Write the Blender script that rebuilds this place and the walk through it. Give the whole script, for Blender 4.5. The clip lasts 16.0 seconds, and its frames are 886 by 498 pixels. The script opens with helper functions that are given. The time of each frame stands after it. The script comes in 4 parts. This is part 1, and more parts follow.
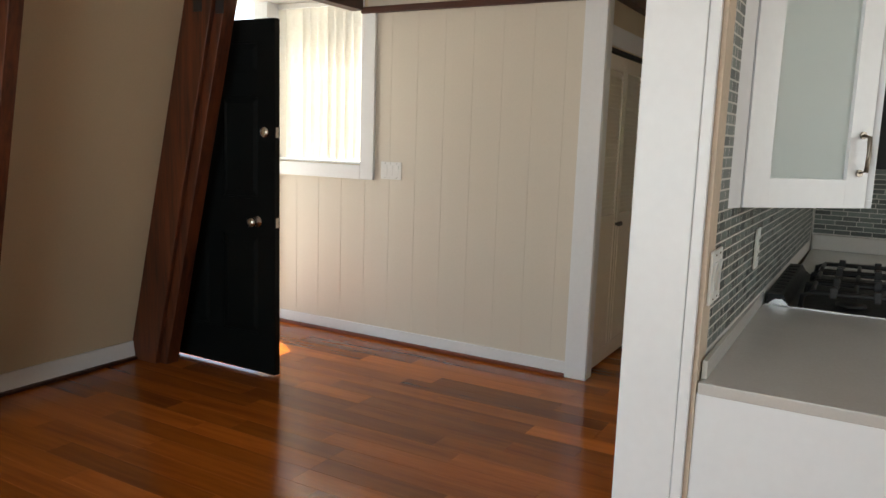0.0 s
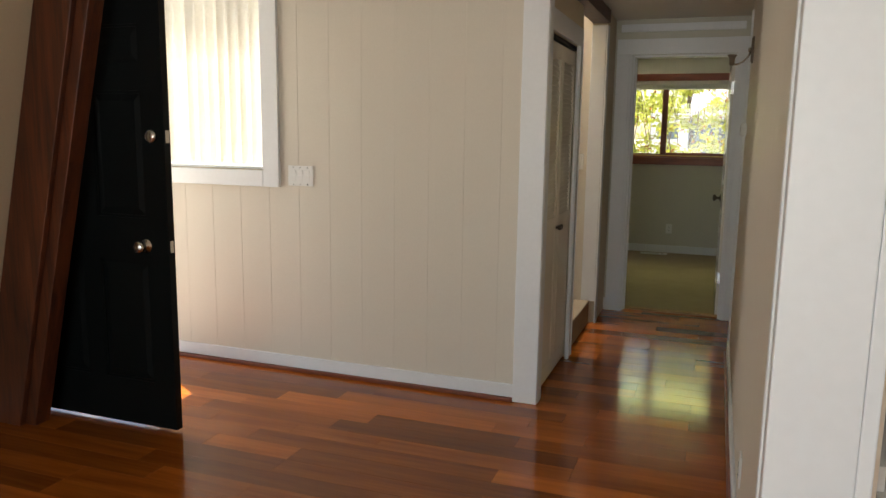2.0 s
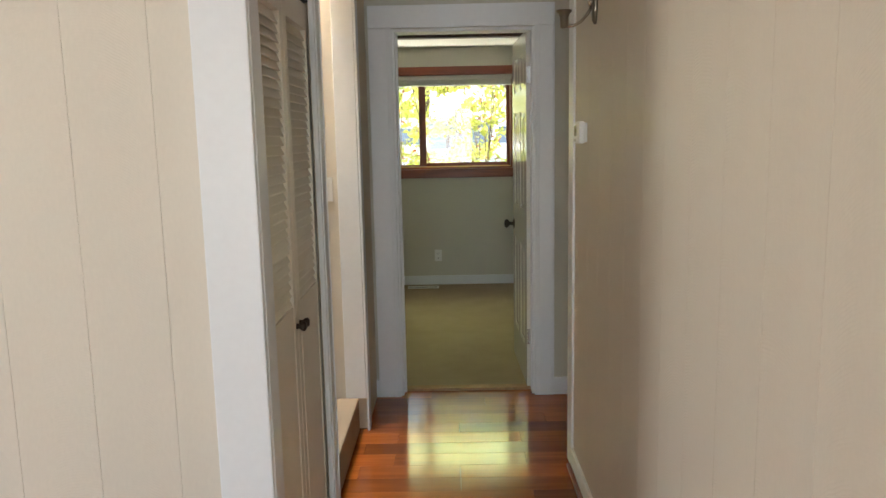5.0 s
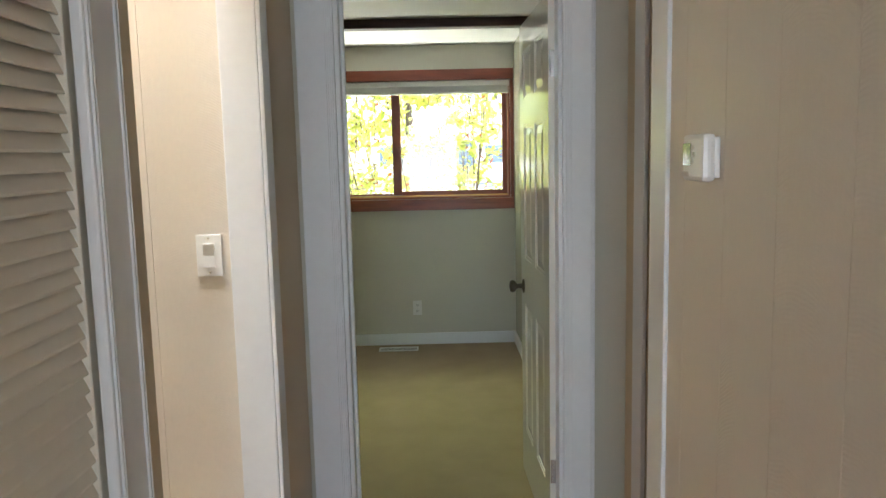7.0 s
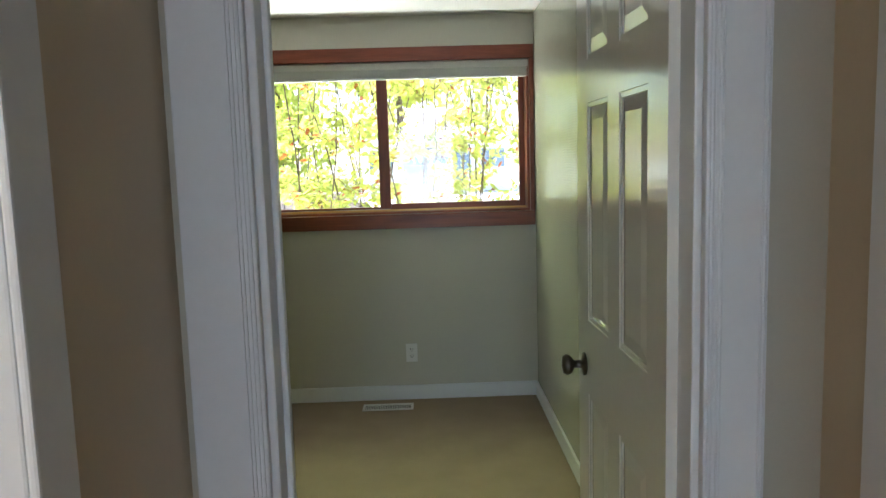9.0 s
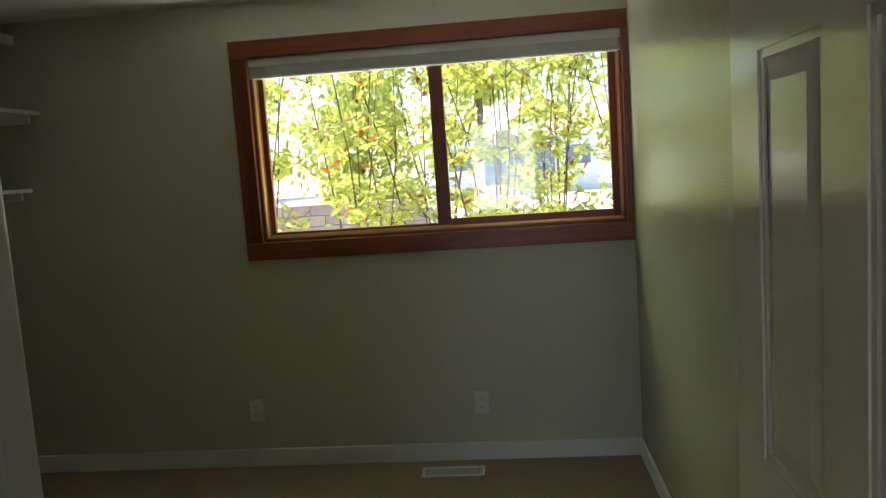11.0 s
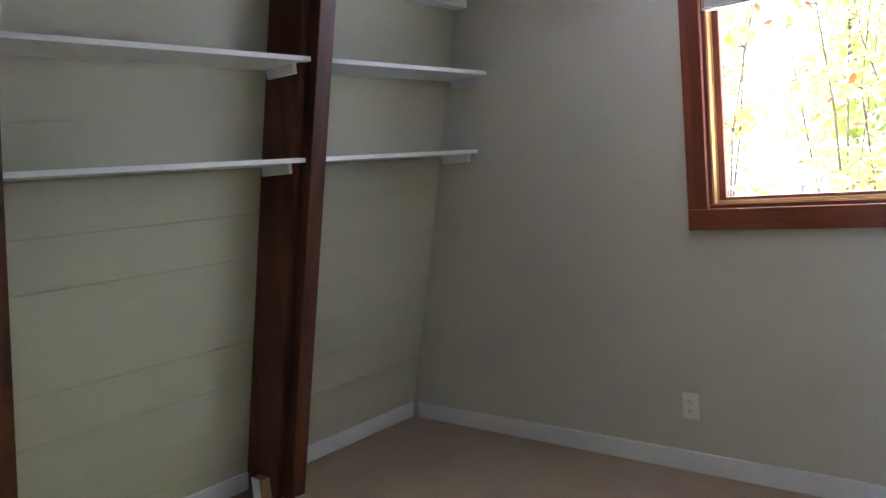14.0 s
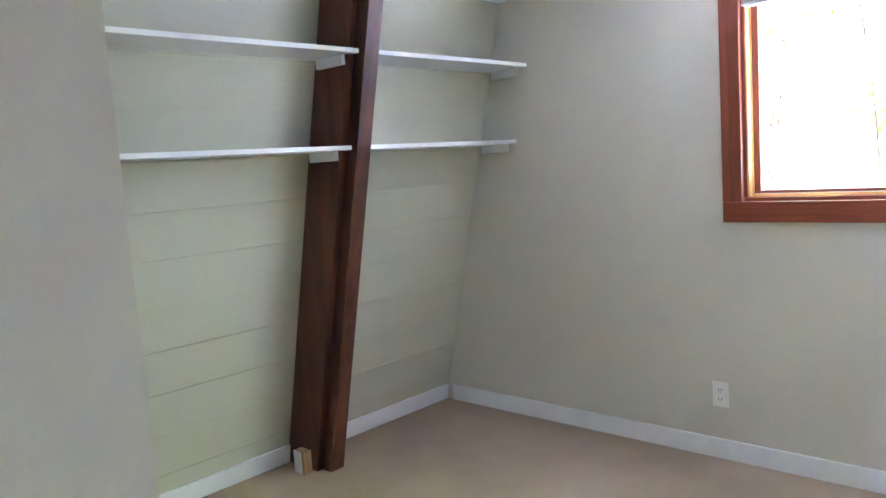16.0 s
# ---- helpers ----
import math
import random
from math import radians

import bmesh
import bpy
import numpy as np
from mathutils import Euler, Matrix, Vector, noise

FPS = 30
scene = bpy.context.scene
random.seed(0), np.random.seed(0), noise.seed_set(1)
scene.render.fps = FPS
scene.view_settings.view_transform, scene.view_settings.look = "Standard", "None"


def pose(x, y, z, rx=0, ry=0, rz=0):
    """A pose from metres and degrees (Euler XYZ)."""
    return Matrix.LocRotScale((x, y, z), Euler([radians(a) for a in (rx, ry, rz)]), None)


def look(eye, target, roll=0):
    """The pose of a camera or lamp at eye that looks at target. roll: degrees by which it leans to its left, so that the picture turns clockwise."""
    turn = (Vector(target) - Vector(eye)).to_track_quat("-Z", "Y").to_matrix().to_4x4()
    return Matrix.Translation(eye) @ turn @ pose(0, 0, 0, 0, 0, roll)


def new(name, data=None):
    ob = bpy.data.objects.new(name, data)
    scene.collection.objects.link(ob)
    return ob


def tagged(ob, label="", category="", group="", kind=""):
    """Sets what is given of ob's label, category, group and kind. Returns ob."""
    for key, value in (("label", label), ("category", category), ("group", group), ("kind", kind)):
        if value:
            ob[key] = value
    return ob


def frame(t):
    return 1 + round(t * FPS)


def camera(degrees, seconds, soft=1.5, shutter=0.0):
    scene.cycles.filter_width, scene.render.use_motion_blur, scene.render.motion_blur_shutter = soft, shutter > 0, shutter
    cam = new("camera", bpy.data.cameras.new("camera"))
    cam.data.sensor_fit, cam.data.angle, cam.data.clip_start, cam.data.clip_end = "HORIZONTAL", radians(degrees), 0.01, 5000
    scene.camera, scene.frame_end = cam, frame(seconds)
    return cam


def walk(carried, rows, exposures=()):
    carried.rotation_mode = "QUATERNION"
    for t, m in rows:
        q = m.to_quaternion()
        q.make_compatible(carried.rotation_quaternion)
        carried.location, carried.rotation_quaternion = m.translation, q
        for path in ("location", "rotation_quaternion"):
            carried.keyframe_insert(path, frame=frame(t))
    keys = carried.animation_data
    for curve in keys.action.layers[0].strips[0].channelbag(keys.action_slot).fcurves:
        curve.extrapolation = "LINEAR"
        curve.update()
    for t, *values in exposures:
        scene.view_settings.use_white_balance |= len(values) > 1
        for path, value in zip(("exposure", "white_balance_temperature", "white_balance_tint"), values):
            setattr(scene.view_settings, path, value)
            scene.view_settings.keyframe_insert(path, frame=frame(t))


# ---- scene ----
cam = camera(61.4, 16.0)
PATH = [
    (0, (0.583, -0.167, 1.403), (-0.397, 1.551, 1.106), 1.9),
    (0.5, (0.441, -0.129, 1.405), (-0.464, 1.627, 1.096), 0.9),
    (1, (0.3, -0.075, 1.427), (-0.552, 1.708, 1.118), 0.9),
    (1.5, (0.178, 0.060, 1.436), (-0.586, 1.881, 1.117), 1.2),
    (2, (0.046, 0.219, 1.446), (-0.629, 2.074, 1.129), 0.8),
    (2.5, (-0.104, 0.446, 1.450), (-0.695, 2.328, 1.119), 0.0),
    (3, (-0.207, 0.756, 1.424), (-0.615, 2.686, 1.093), -0.3),
    (3.5, (-0.254, 1.098, 1.434), (-0.540, 3.053, 1.122), 0.0),
    (4, (-0.312, 1.430, 1.455), (-0.456, 3.402, 1.154), -0.5),
    (4.2, (-0.318, 1.568, 1.458), (-0.425, 3.543, 1.165), -0.6),
    (6.3, (-0.328, 3.301, 1.466), (-0.31, 5.277, 1.157), -1.7),
    (6.5, (-0.295, 3.433, 1.467), (-0.292, 5.411, 1.173), -1.3),
    (7, (-0.301, 3.771, 1.483), (-0.28, 5.755, 1.233), -1.3),
    (7.5, (-0.287, 4.123, 1.47), (-0.269, 6.109, 1.235), -1.8),
    (8, (-0.293, 4.447, 1.461), (-0.285, 6.433, 1.221), -1.6),
    (8.2, (-0.3, 4.566, 1.462), (-0.284, 6.551, 1.223), -1.0),
    (10.3, (-0.366, 5.696, 1.472), (-0.275, 7.679, 1.234), -3.1),
    (10.5, (-0.298, 5.762, 1.468), (-0.267, 7.748, 1.235), -3.4),
    (11, (-0.248, 5.947, 1.48), (-0.438, 7.924, 1.252), -3.9),
    (11.5, (-0.22, 6.086, 1.464), (-0.687, 8.021, 1.269), -3.4),
    (12, (-0.218, 6.177, 1.387), (-0.879, 8.058, 1.233), -3.2),
    (12.5, (-0.245, 6.292, 1.374), (-1.04, 8.121, 1.218), -3.2),
    (13, (-0.257, 6.394, 1.371), (-1.225, 8.137, 1.208), -3.4),
    (13.5, (-0.276, 6.458, 1.372), (-1.44, 8.075, 1.191), -3.9),
    (14, (-0.322, 6.475, 1.384), (-1.618, 7.986, 1.184), -4.8),
    (14.5, (-0.339, 6.489, 1.39), (-1.749, 7.892, 1.179), -5.3),
    (15, (-0.339, 6.479, 1.388), (-1.814, 7.812, 1.177), -5.4),
    (15.5, (-0.325, 6.468, 1.388), (-1.782, 7.821, 1.171), -5.0),
    (16, (-0.267, 6.374, 1.388), (-1.628, 7.823, 1.164), -3.9),
]
walk(cam, [(t, look(eye, target, roll)) for t, eye, target, roll in PATH], [
    (0.0, 1.65, 7000, 10), (2.0, 1.6, 7250, 11), (3.5, 1.5, 7200, 11), (4.0, 1.75, 6900, 10), (6.5, 2.85, 6450, 11), (7.0, 2.8, 6050, 10), (8.0, 2.7, 5450, 11), (10.5, 1.9, 6350, 9),
    (11.5, 1.5, 5800, 10), (12.0, 1.5, 5150, 22), (12.5, 1.75, 4950, 33), (13.0, 1.95, 4850, 36), (13.5, 2.6, 5000, 37), (14.0, 3.5, 5100, 37), (14.5, 4.1, 5150, 37),
    (15.0, 4.3, 5050, 36), (15.5, 4.85, 4950, 36), (16.0, 4.72, 4850, 36)])

# ---- world and large lights ----
world = bpy.data.worlds.new("sky")
scene.world = world
world.use_nodes = True
wn = world.node_tree.nodes
sky = wn.new("ShaderNodeTexSky")
sky.sky_type = "NISHITA"
sky.sun_disc = False
SUN_ELEV, SUN_AZ = 62.0, -58.0   # azimuth from +y towards +x
sky.sun_elevation, sky.sun_rotation = radians(SUN_ELEV), radians(SUN_AZ)
wn["Background"].inputs["Strength"].default_value = 0.12
world.node_tree.links.new(sky.outputs[0], wn["Background"].inputs["Color"])

sun = new("sun", bpy.data.lights.new("sun", "SUN"))
sun.data.energy, sun.data.angle, sun.data.color = 4.6, radians(0.5), (1.0, 0.95, 0.86)
az, el = radians(SUN_AZ), radians(SUN_ELEV)
sun.matrix_world = look((0, 0, 0), (-math.sin(az) * math.cos(el), -math.cos(az) * math.cos(el), -math.sin(el)))


def area_light(name, place, target, width, height, watts, colour):
    """Area lamp for sky light through an opening, or added as fill."""
    lamp = new(name, bpy.data.lights.new(name, "AREA"))
    lamp.data.shape, lamp.data.size, lamp.data.size_y = "RECTANGLE", width, height
    lamp.data.energy, lamp.data.color = watts, colour
    lamp.matrix_world = look(place, target)
    return lamp


area_light("gable_window_light", (-0.75, -2.92, 1.32), (-0.6, 1.5, 1.3), 3.0, 1.8, 22, (0.80, 0.92, 1.0))
# no skylight here: lamp added under the closed shaft to brighten the hall
area_light("stair_fill_light", (-1.25, 5.43, 4.3), (-1.15, 5.43, 0.5), 0.6, 0.6, 29.0, (0.96, 0.97, 1.0))
area_light("entry_door_light", (-3.42, 3.45, 1.2), (-2.0, 3.45, 0.7), 0.8, 1.7, 2.0, (1.0, 0.90, 0.74))
area_light("living_window_light", (-2.83, 4.62, 1.75), (-2.83, 0.0, 1.2), 0.95, 1.1, 3.4, (1.0, 0.98, 0.93))
area_light("kitchen_window_light", (3.18, 1.6, 1.5), (0, 1.6, 1.2), 1.6, 1.0, 4.5, (0.88, 0.95, 1.0))
# hidden lamp added outside, tinted like daylight through the shrubs' leaves
area_light("bedroom_leaf_fill_light", (-0.6, 10.62, 2.62), (-0.6, 8.2, 0.9), 3.0, 1.0, 18, (0.84, 0.95, 0.34))
# lamp added below the sill, standing in for light thrown up by the ground
area_light("bedroom_bounce_fill_light", (-0.6, 9.82, 0.92), (-0.9, 8.6, 2.3), 1.7, 0.22, 10, (1.0, 0.99, 0.84))


# ---- materials ----
def shader(name, base, rough=0.5, metal=0.0, vary=0.12, scale=3.0, fine=60.0, bump=0.08, stretch=(1, 1, 1),
           pieces=0.0, dirt=0.0, coat=0.0, spec=0.5):
    """A painted or natural surface: base colour, two scales of variation, bump and gloss variation."""
    m = bpy.data.materials.new(name)
    m.use_nodes = True
    n, l = m.node_tree.nodes, m.node_tree.links
    b = n["Principled BSDF"]
    b.inputs["Metallic"].default_value = metal
    b.inputs["Coat Weight"].default_value = coat
    b.inputs["Coat Roughness"].default_value = 0.15
    b.inputs["Specular IOR Level"].default_value = spec
    tc = n.new("ShaderNodeTexCoord")
    mp = n.new("ShaderNodeMapping")
    mp.inputs["Scale"].default_value = stretch
    l.new(tc.outputs["Object"], mp.inputs["Vector"])
    big, small = n.new("ShaderNodeTexNoise"), n.new("ShaderNodeTexNoise")
    big.inputs["Scale"].default_value, big.inputs["Detail"].default_value = scale, 4
    small.inputs["Scale"].default_value, small.inputs["Detail"].default_value = fine, 6
    for t in (big, small):
        l.new(mp.outputs[0], t.inputs["Vector"])
    ramp = n.new("ShaderNodeValToRGB")
    lo = [c * (1 - vary) for c in base]
    hi = [min(1, c * (1 + vary)) for c in base]
    ramp.color_ramp.elements[0].position, ramp.color_ramp.elements[1].position = 0.3, 0.7
    ramp.color_ramp.elements[0].color, ramp.color_ramp.elements[1].color = (*lo, 1), (*hi, 1)
    mix = n.new("ShaderNodeMix")
    mix.data_type = "FLOAT"
    mix.inputs[0].default_value = 0.45
    l.new(big.outputs["Fac"], mix.inputs[2])
    l.new(small.outputs["Fac"], mix.inputs[3])
    l.new(mix.outputs[0], ramp.inputs[0])
    colour = ramp.outputs[0]
    if pieces:
        info = n.new("ShaderNodeObjectInfo")
        isl = n.new("ShaderNodeNewGeometry")
        add = n.new("ShaderNodeMath")
        add.operation = "ADD"
        l.new(info.outputs["Random"], add.inputs[0])
        l.new(isl.outputs["Random Per Island"], add.inputs[1])
        fr = n.new("ShaderNodeMath")
        fr.operation = "FRACT"
        l.new(add.outputs[0], fr.inputs[0])
        mr = n.new("ShaderNodeMapRange")
        mr.inputs[3].default_value, mr.inputs[4].default_value = 1 - pieces, 1 + pieces
        l.new(fr.outputs[0], mr.inputs[0])
        hsv = n.new("ShaderNodeHueSaturation")
        l.new(mr.outputs[0], hsv.inputs["Value"])
        l.new(colour, hsv.inputs["Color"])
        colour = hsv.outputs[0]
    l.new(colour, b.inputs["Base Color"])
    rr = n.new("ShaderNodeMapRange")
    rr.inputs[3].default_value, rr.inputs[4].default_value = max(0.02, rough * 0.8), min(1, rough * 1.2)
    l.new(small.outputs["Fac"], rr.inputs[0])
    l.new(rr.outputs[0], b.inputs["Roughness"])
    if bump:
        bp = n.new("ShaderNodeBump")
        bp.inputs["Strength"].default_value, bp.inputs["Distance"].default_value = bump, 0.01
        l.new(mix.outputs[0], bp.inputs["Height"])
        l.new(bp.outputs[0], b.inputs["Normal"])
    return m


def wood(name, dark, light, rough, axis, pieces=0.25, rings=9.0, coat=0.0, bump=0.05):
    """Wood grain that runs along one axis, with each piece of its own tone."""
    m = bpy.data.materials.new(name)
    m.use_nodes = True
    n, l = m.node_tree.nodes, m.node_tree.links
    b = n["Principled BSDF"]
    b.inputs["Coat Weight"].default_value, b.inputs["Coat Roughness"].default_value = coat, 0.22
    tc, info = n.new("ShaderNodeTexCoord"), n.new("ShaderNodeObjectInfo")
    off = n.new("ShaderNodeVectorMath")
    off.operation = "MULTIPLY_ADD"
    l.new(info.outputs["Random"], off.inputs[0])
    off.inputs[1].default_value = (7.3, 3.1, 5.7)
    l.new(tc.outputs["Object"], off.inputs[2])
    mp = n.new("ShaderNodeMapping")
    sc = [rings, rings, rings]
    sc["xyz".index(axis)] = rings * 0.07
    mp.inputs["Scale"].default_value = sc
    l.new(off.outputs[0], mp.inputs["Vector"])
    warp = n.new("ShaderNodeTexNoise")
    warp.inputs["Scale"].default_value, warp.inputs["Detail"].default_value, warp.inputs["Distortion"].default_value = 1.6, 6, 0.8
    fine = n.new("ShaderNodeTexNoise")
    fine.inputs["Scale"].default_value, fine.inputs["Detail"].default_value = 9.0, 5
    l.new(mp.outputs[0], warp.inputs["Vector"])
    l.new(mp.outputs[0], fine.inputs["Vector"])
    mix = n.new("ShaderNodeMix")
    mix.data_type = "FLOAT"
    mix.inputs[0].default_value = 0.35
    l.new(warp.outputs["Fac"], mix.inputs[2])
    l.new(fine.outputs["Fac"], mix.inputs[3])
    ramp = n.new("ShaderNodeValToRGB")
    ramp.color_ramp.elements[0].position, ramp.color_ramp.elements[1].position = 0.32, 0.68
    ramp.color_ramp.elements[0].color, ramp.color_ramp.elements[1].color = (*dark, 1), (*light, 1)
    l.new(mix.outputs[0], ramp.inputs[0])
    isl = n.new("ShaderNodeNewGeometry")
    add = n.new("ShaderNodeMath")
    add.operation = "ADD"
    l.new(info.outputs["Random"], add.inputs[0])
    l.new(isl.outputs["Random Per Island"], add.inputs[1])
    fr = n.new("ShaderNodeMath")
    fr.operation = "FRACT"
    l.new(add.outputs[0], fr.inputs[0])
    mr = n.new("ShaderNodeMapRange")
    mr.inputs[3].default_value, mr.inputs[4].default_value = 1 - pieces, 1 + pieces
    l.new(fr.outputs[0], mr.inputs[0])
    hsv = n.new("ShaderNodeHueSaturation")
    l.new(mr.outputs[0], hsv.inputs["Value"])
    l.new(ramp.outputs[0], hsv.inputs["Color"])
    l.new(hsv.outputs[0], b.inputs["Base Color"])
    rr = n.new("ShaderNodeMapRange")
    rr.inputs[3].default_value, rr.inputs[4].default_value = rough * 0.75, rough * 1.3
    l.new(fine.outputs["Fac"], rr.inputs[0])
    l.new(rr.outputs[0], b.inputs["Roughness"])
    bp = n.new("ShaderNodeBump")
    bp.inputs["Strength"].default_value, bp.inputs["Distance"].default_value = bump, 0.004
    l.new(mix.outputs[0], bp.inputs["Height"])
    l.new(bp.outputs[0], b.inputs["Normal"])
    return m


def embossed(name, base, rough=0.5, ripple=95.0, rise=1.6, depth=0.2):
    """Painted panelling with a pressed, rippling wood grain in broad streaks."""
    m = shader(name, base, rough=rough, vary=0.04, scale=1.5, fine=120, bump=0.0)
    n, l = m.node_tree.nodes, m.node_tree.links
    b = n["Principled BSDF"]
    tc, info = n.new("ShaderNodeTexCoord"), n.new("ShaderNodeObjectInfo")
    sep = n.new("ShaderNodeSeparateXYZ")
    l.new(tc.outputs["Object"], sep.inputs[0])

    def calc(kind, a, b):
        m2 = n.new("ShaderNodeMath")
        m2.operation = kind
        for k, v in ((0, a), (1, b)):
            if isinstance(v, (int, float)):
                m2.inputs[k].default_value = v
            else:
                l.new(v, m2.inputs[k])
        return m2.outputs[0]

    # arcs that bow across each board, about a middle of its own
    across = calc("ADD", calc("ADD", sep.outputs[0], sep.outputs[1]), calc("MULTIPLY", calc("SUBTRACT", info.outputs["Random"], 0.5), 0.18))
    bow = calc("MULTIPLY", calc("MULTIPLY", across, across), rise)
    up = calc("ADD", calc("ADD", sep.outputs[2], bow), calc("MULTIPLY", info.outputs["Random"], 3.7))
    place = n.new("ShaderNodeCombineXYZ")
    l.new(across, place.inputs[0])
    l.new(up, place.inputs[2])
    wave = n.new("ShaderNodeTexWave")
    wave.wave_type, wave.bands_direction = "BANDS", "Z"
    wave.inputs["Scale"].default_value, wave.inputs["Distortion"].default_value = ripple, 4.5
    wave.inputs["Detail"].default_value, wave.inputs["Detail Scale"].default_value = 1.0, 0.35
    l.new(place.outputs[0], wave.inputs["Vector"])
    streak = n.new("ShaderNodeTexNoise")
    sm = n.new("ShaderNodeMapping")
    sm.inputs["Scale"].default_value = (7.0, 7.0, 0.5)
    l.new(place.outputs[0], sm.inputs["Vector"])
    l.new(sm.outputs[0], streak.inputs["Vector"])
    streak.inputs["Scale"].default_value = 1.0
    mask = n.new("ShaderNodeMapRange")
    mask.inputs[1].default_value, mask.inputs[2].default_value = 0.40, 0.66
    l.new(streak.outputs["Fac"], mask.inputs[0])
    mul = n.new("ShaderNodeMath")
    mul.operation = "MULTIPLY"
    l.new(wave.outputs["Fac"], mul.inputs[0])
    l.new(mask.outputs[0], mul.inputs[1])
    bp = n.new("ShaderNodeBump")
    bp.inputs["Strength"].default_value, bp.inputs["Distance"].default_value = depth, 0.003
    l.new(mul.outputs[0], bp.inputs["Height"])
    l.new(bp.outputs[0], b.inputs["Normal"])
    return m


def clear_glass(name, tint=(1, 1, 1), rough=0.0):
    m = bpy.data.materials.new(name)
    m.use_nodes = True
    b = m.node_tree.nodes["Principled BSDF"]
    b.inputs["Base Color"].default_value = (*tint, 1)
    b.inputs["Transmission Weight"].default_value = 1.0
    b.inputs["Roughness"].default_value = rough
    b.inputs["IOR"].default_value = 1.45
    return m


def frosted(name, tint):
    """Etched glass that scatters part of the light at its surface."""
    m = clear_glass(name, tint, 0.5)
    m.node_tree.nodes["Principled BSDF"].inputs["Transmission Weight"].default_value = 0.45
    return m


def leafy(name, base, back):
    """A thin leaf: diffuse with light that shines through."""
    m = shader(name, base, rough=0.45, vary=0.25, scale=6, fine=30, bump=0.0, pieces=0.35)
    n, l = m.node_tree.nodes, m.node_tree.links
    out, b = n["Material Output"], n["Principled BSDF"]
    tr = n.new("ShaderNodeBsdfTranslucent")
    tr.inputs["Color"].default_value = (*back, 1)
    mx = n.new("ShaderNodeMixShader")
    mx.inputs[0].default_value = 0.45
    l.new(b.outputs[0], mx.inputs[1])
    l.new(tr.outputs[0], mx.inputs[2])
    l.new(mx.outputs[0], out.inputs["Surface"])
    return m


CREAM = embossed("cream_panelling", (0.67, 0.615, 0.525))
SAGE_PANEL = embossed("pale_glossy_panelling", (0.44, 0.435, 0.35), 0.22, ripple=27.0, rise=0.0, depth=0.12)
PLASTER = shader("cream_paint", (0.62, 0.53, 0.38), rough=0.55, vary=0.04, scale=1.2, fine=90, bump=0.05)
SAGE = shader("pale_bedroom_paint", (0.57, 0.555, 0.475), rough=0.5, vary=0.03, scale=1.5, fine=140, bump=0.04)
SAGE_BOARD = shader("painted_boards", (0.49, 0.49, 0.37), rough=0.45, vary=0.04, scale=2, fine=40, bump=0.05, stretch=(4, 1, 4))
WHITE = shader("white_gloss_paint", (0.77, 0.79, 0.81), rough=0.36, vary=0.03, scale=2, fine=45, bump=0.012)
WHITE_DOOR = shader("white_door_paint", (0.74, 0.73, 0.68), rough=0.13, vary=0.03, scale=2, fine=50, bump=0.008)
LOUVRE = shader("cream_white_paint", (0.80, 0.75, 0.64), rough=0.4, vary=0.03, scale=3, fine=50, bump=0.04)
CEILING = shader("ceiling_paint", (0.75, 0.74, 0.70), rough=0.7, vary=0.03, scale=2, fine=120, bump=0.06)
BLACK = shader("black_door_paint", (0.004, 0.005, 0.005), rough=0.45, vary=0.2, scale=4, fine=60, bump=0.03, spec=0.12)
FLOOR = wood("cherry_floor_wood", (0.165, 0.036, 0.0052), (0.47, 0.132, 0.018), 0.13, "x", pieces=0.42, rings=5.0, coat=0.0, bump=0.012)
FLOOR.node_tree.nodes["Principled BSDF"].inputs["Specular IOR Level"].default_value = 0.4
FLOOR.node_tree.nodes["Color Ramp"].color_ramp.elements[0].position = 0.22
FLOOR.node_tree.nodes["Color Ramp"].color_ramp.elements[1].position = 0.78
REDWOOD = wood("stained_window_wood", (0.13, 0.028, 0.012), (0.27, 0.072, 0.032), 0.38, "x", pieces=0.1, rings=14.0)
REDWOOD_V = wood("stained_window_wood_upright", (0.13, 0.028, 0.012), (0.27, 0.072, 0.032), 0.38, "z", pieces=0.1, rings=14.0)
BEAM = wood("stained_beam_wood", (0.024, 0.0058, 0.002), (0.155, 0.040, 0.0125), 0.45, "z", pieces=0.15, rings=10.0, bump=0.2)
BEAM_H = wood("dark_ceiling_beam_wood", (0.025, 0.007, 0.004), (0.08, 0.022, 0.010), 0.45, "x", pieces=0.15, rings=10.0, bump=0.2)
CARPET = shader("beige_carpet", (0.345, 0.272, 0.190), rough=0.95, vary=0.12, scale=5, fine=420, bump=0.5, spec=0.15)
PLASTIC = shader("white_plastic", (0.78, 0.78, 0.76), rough=0.3, vary=0.01, bump=0.0)
SLOT = shader("dark_slot", (0.02, 0.02, 0.02), rough=0.6, vary=0.1, bump=0.0)
NICKEL = shader("brushed_nickel", (0.62, 0.58, 0.52), rough=0.25, metal=1.0, vary=0.05, fine=200, bump=0.02)
DARK_NICKEL = shader("aged_nickel", (0.20, 0.17, 0.14), rough=0.3, metal=1.0, vary=0.1, bump=0.02)
BRONZE = shader("dark_bronze", (0.10, 0.085, 0.07), rough=0.3, metal=1.0, vary=0.1, bump=0.02)
STEEL = shader("stainless_steel", (0.60, 0.60, 0.60), rough=0.25, metal=1.0, vary=0.04, fine=150, bump=0.02)
IRON = shader("cast_iron", (0.015, 0.015, 0.016), rough=0.5, vary=0.2, bump=0.1)
ENAMEL = shader("black_enamel", (0.008, 0.008, 0.009), rough=0.42, vary=0.1, bump=0.0, spec=0.25)
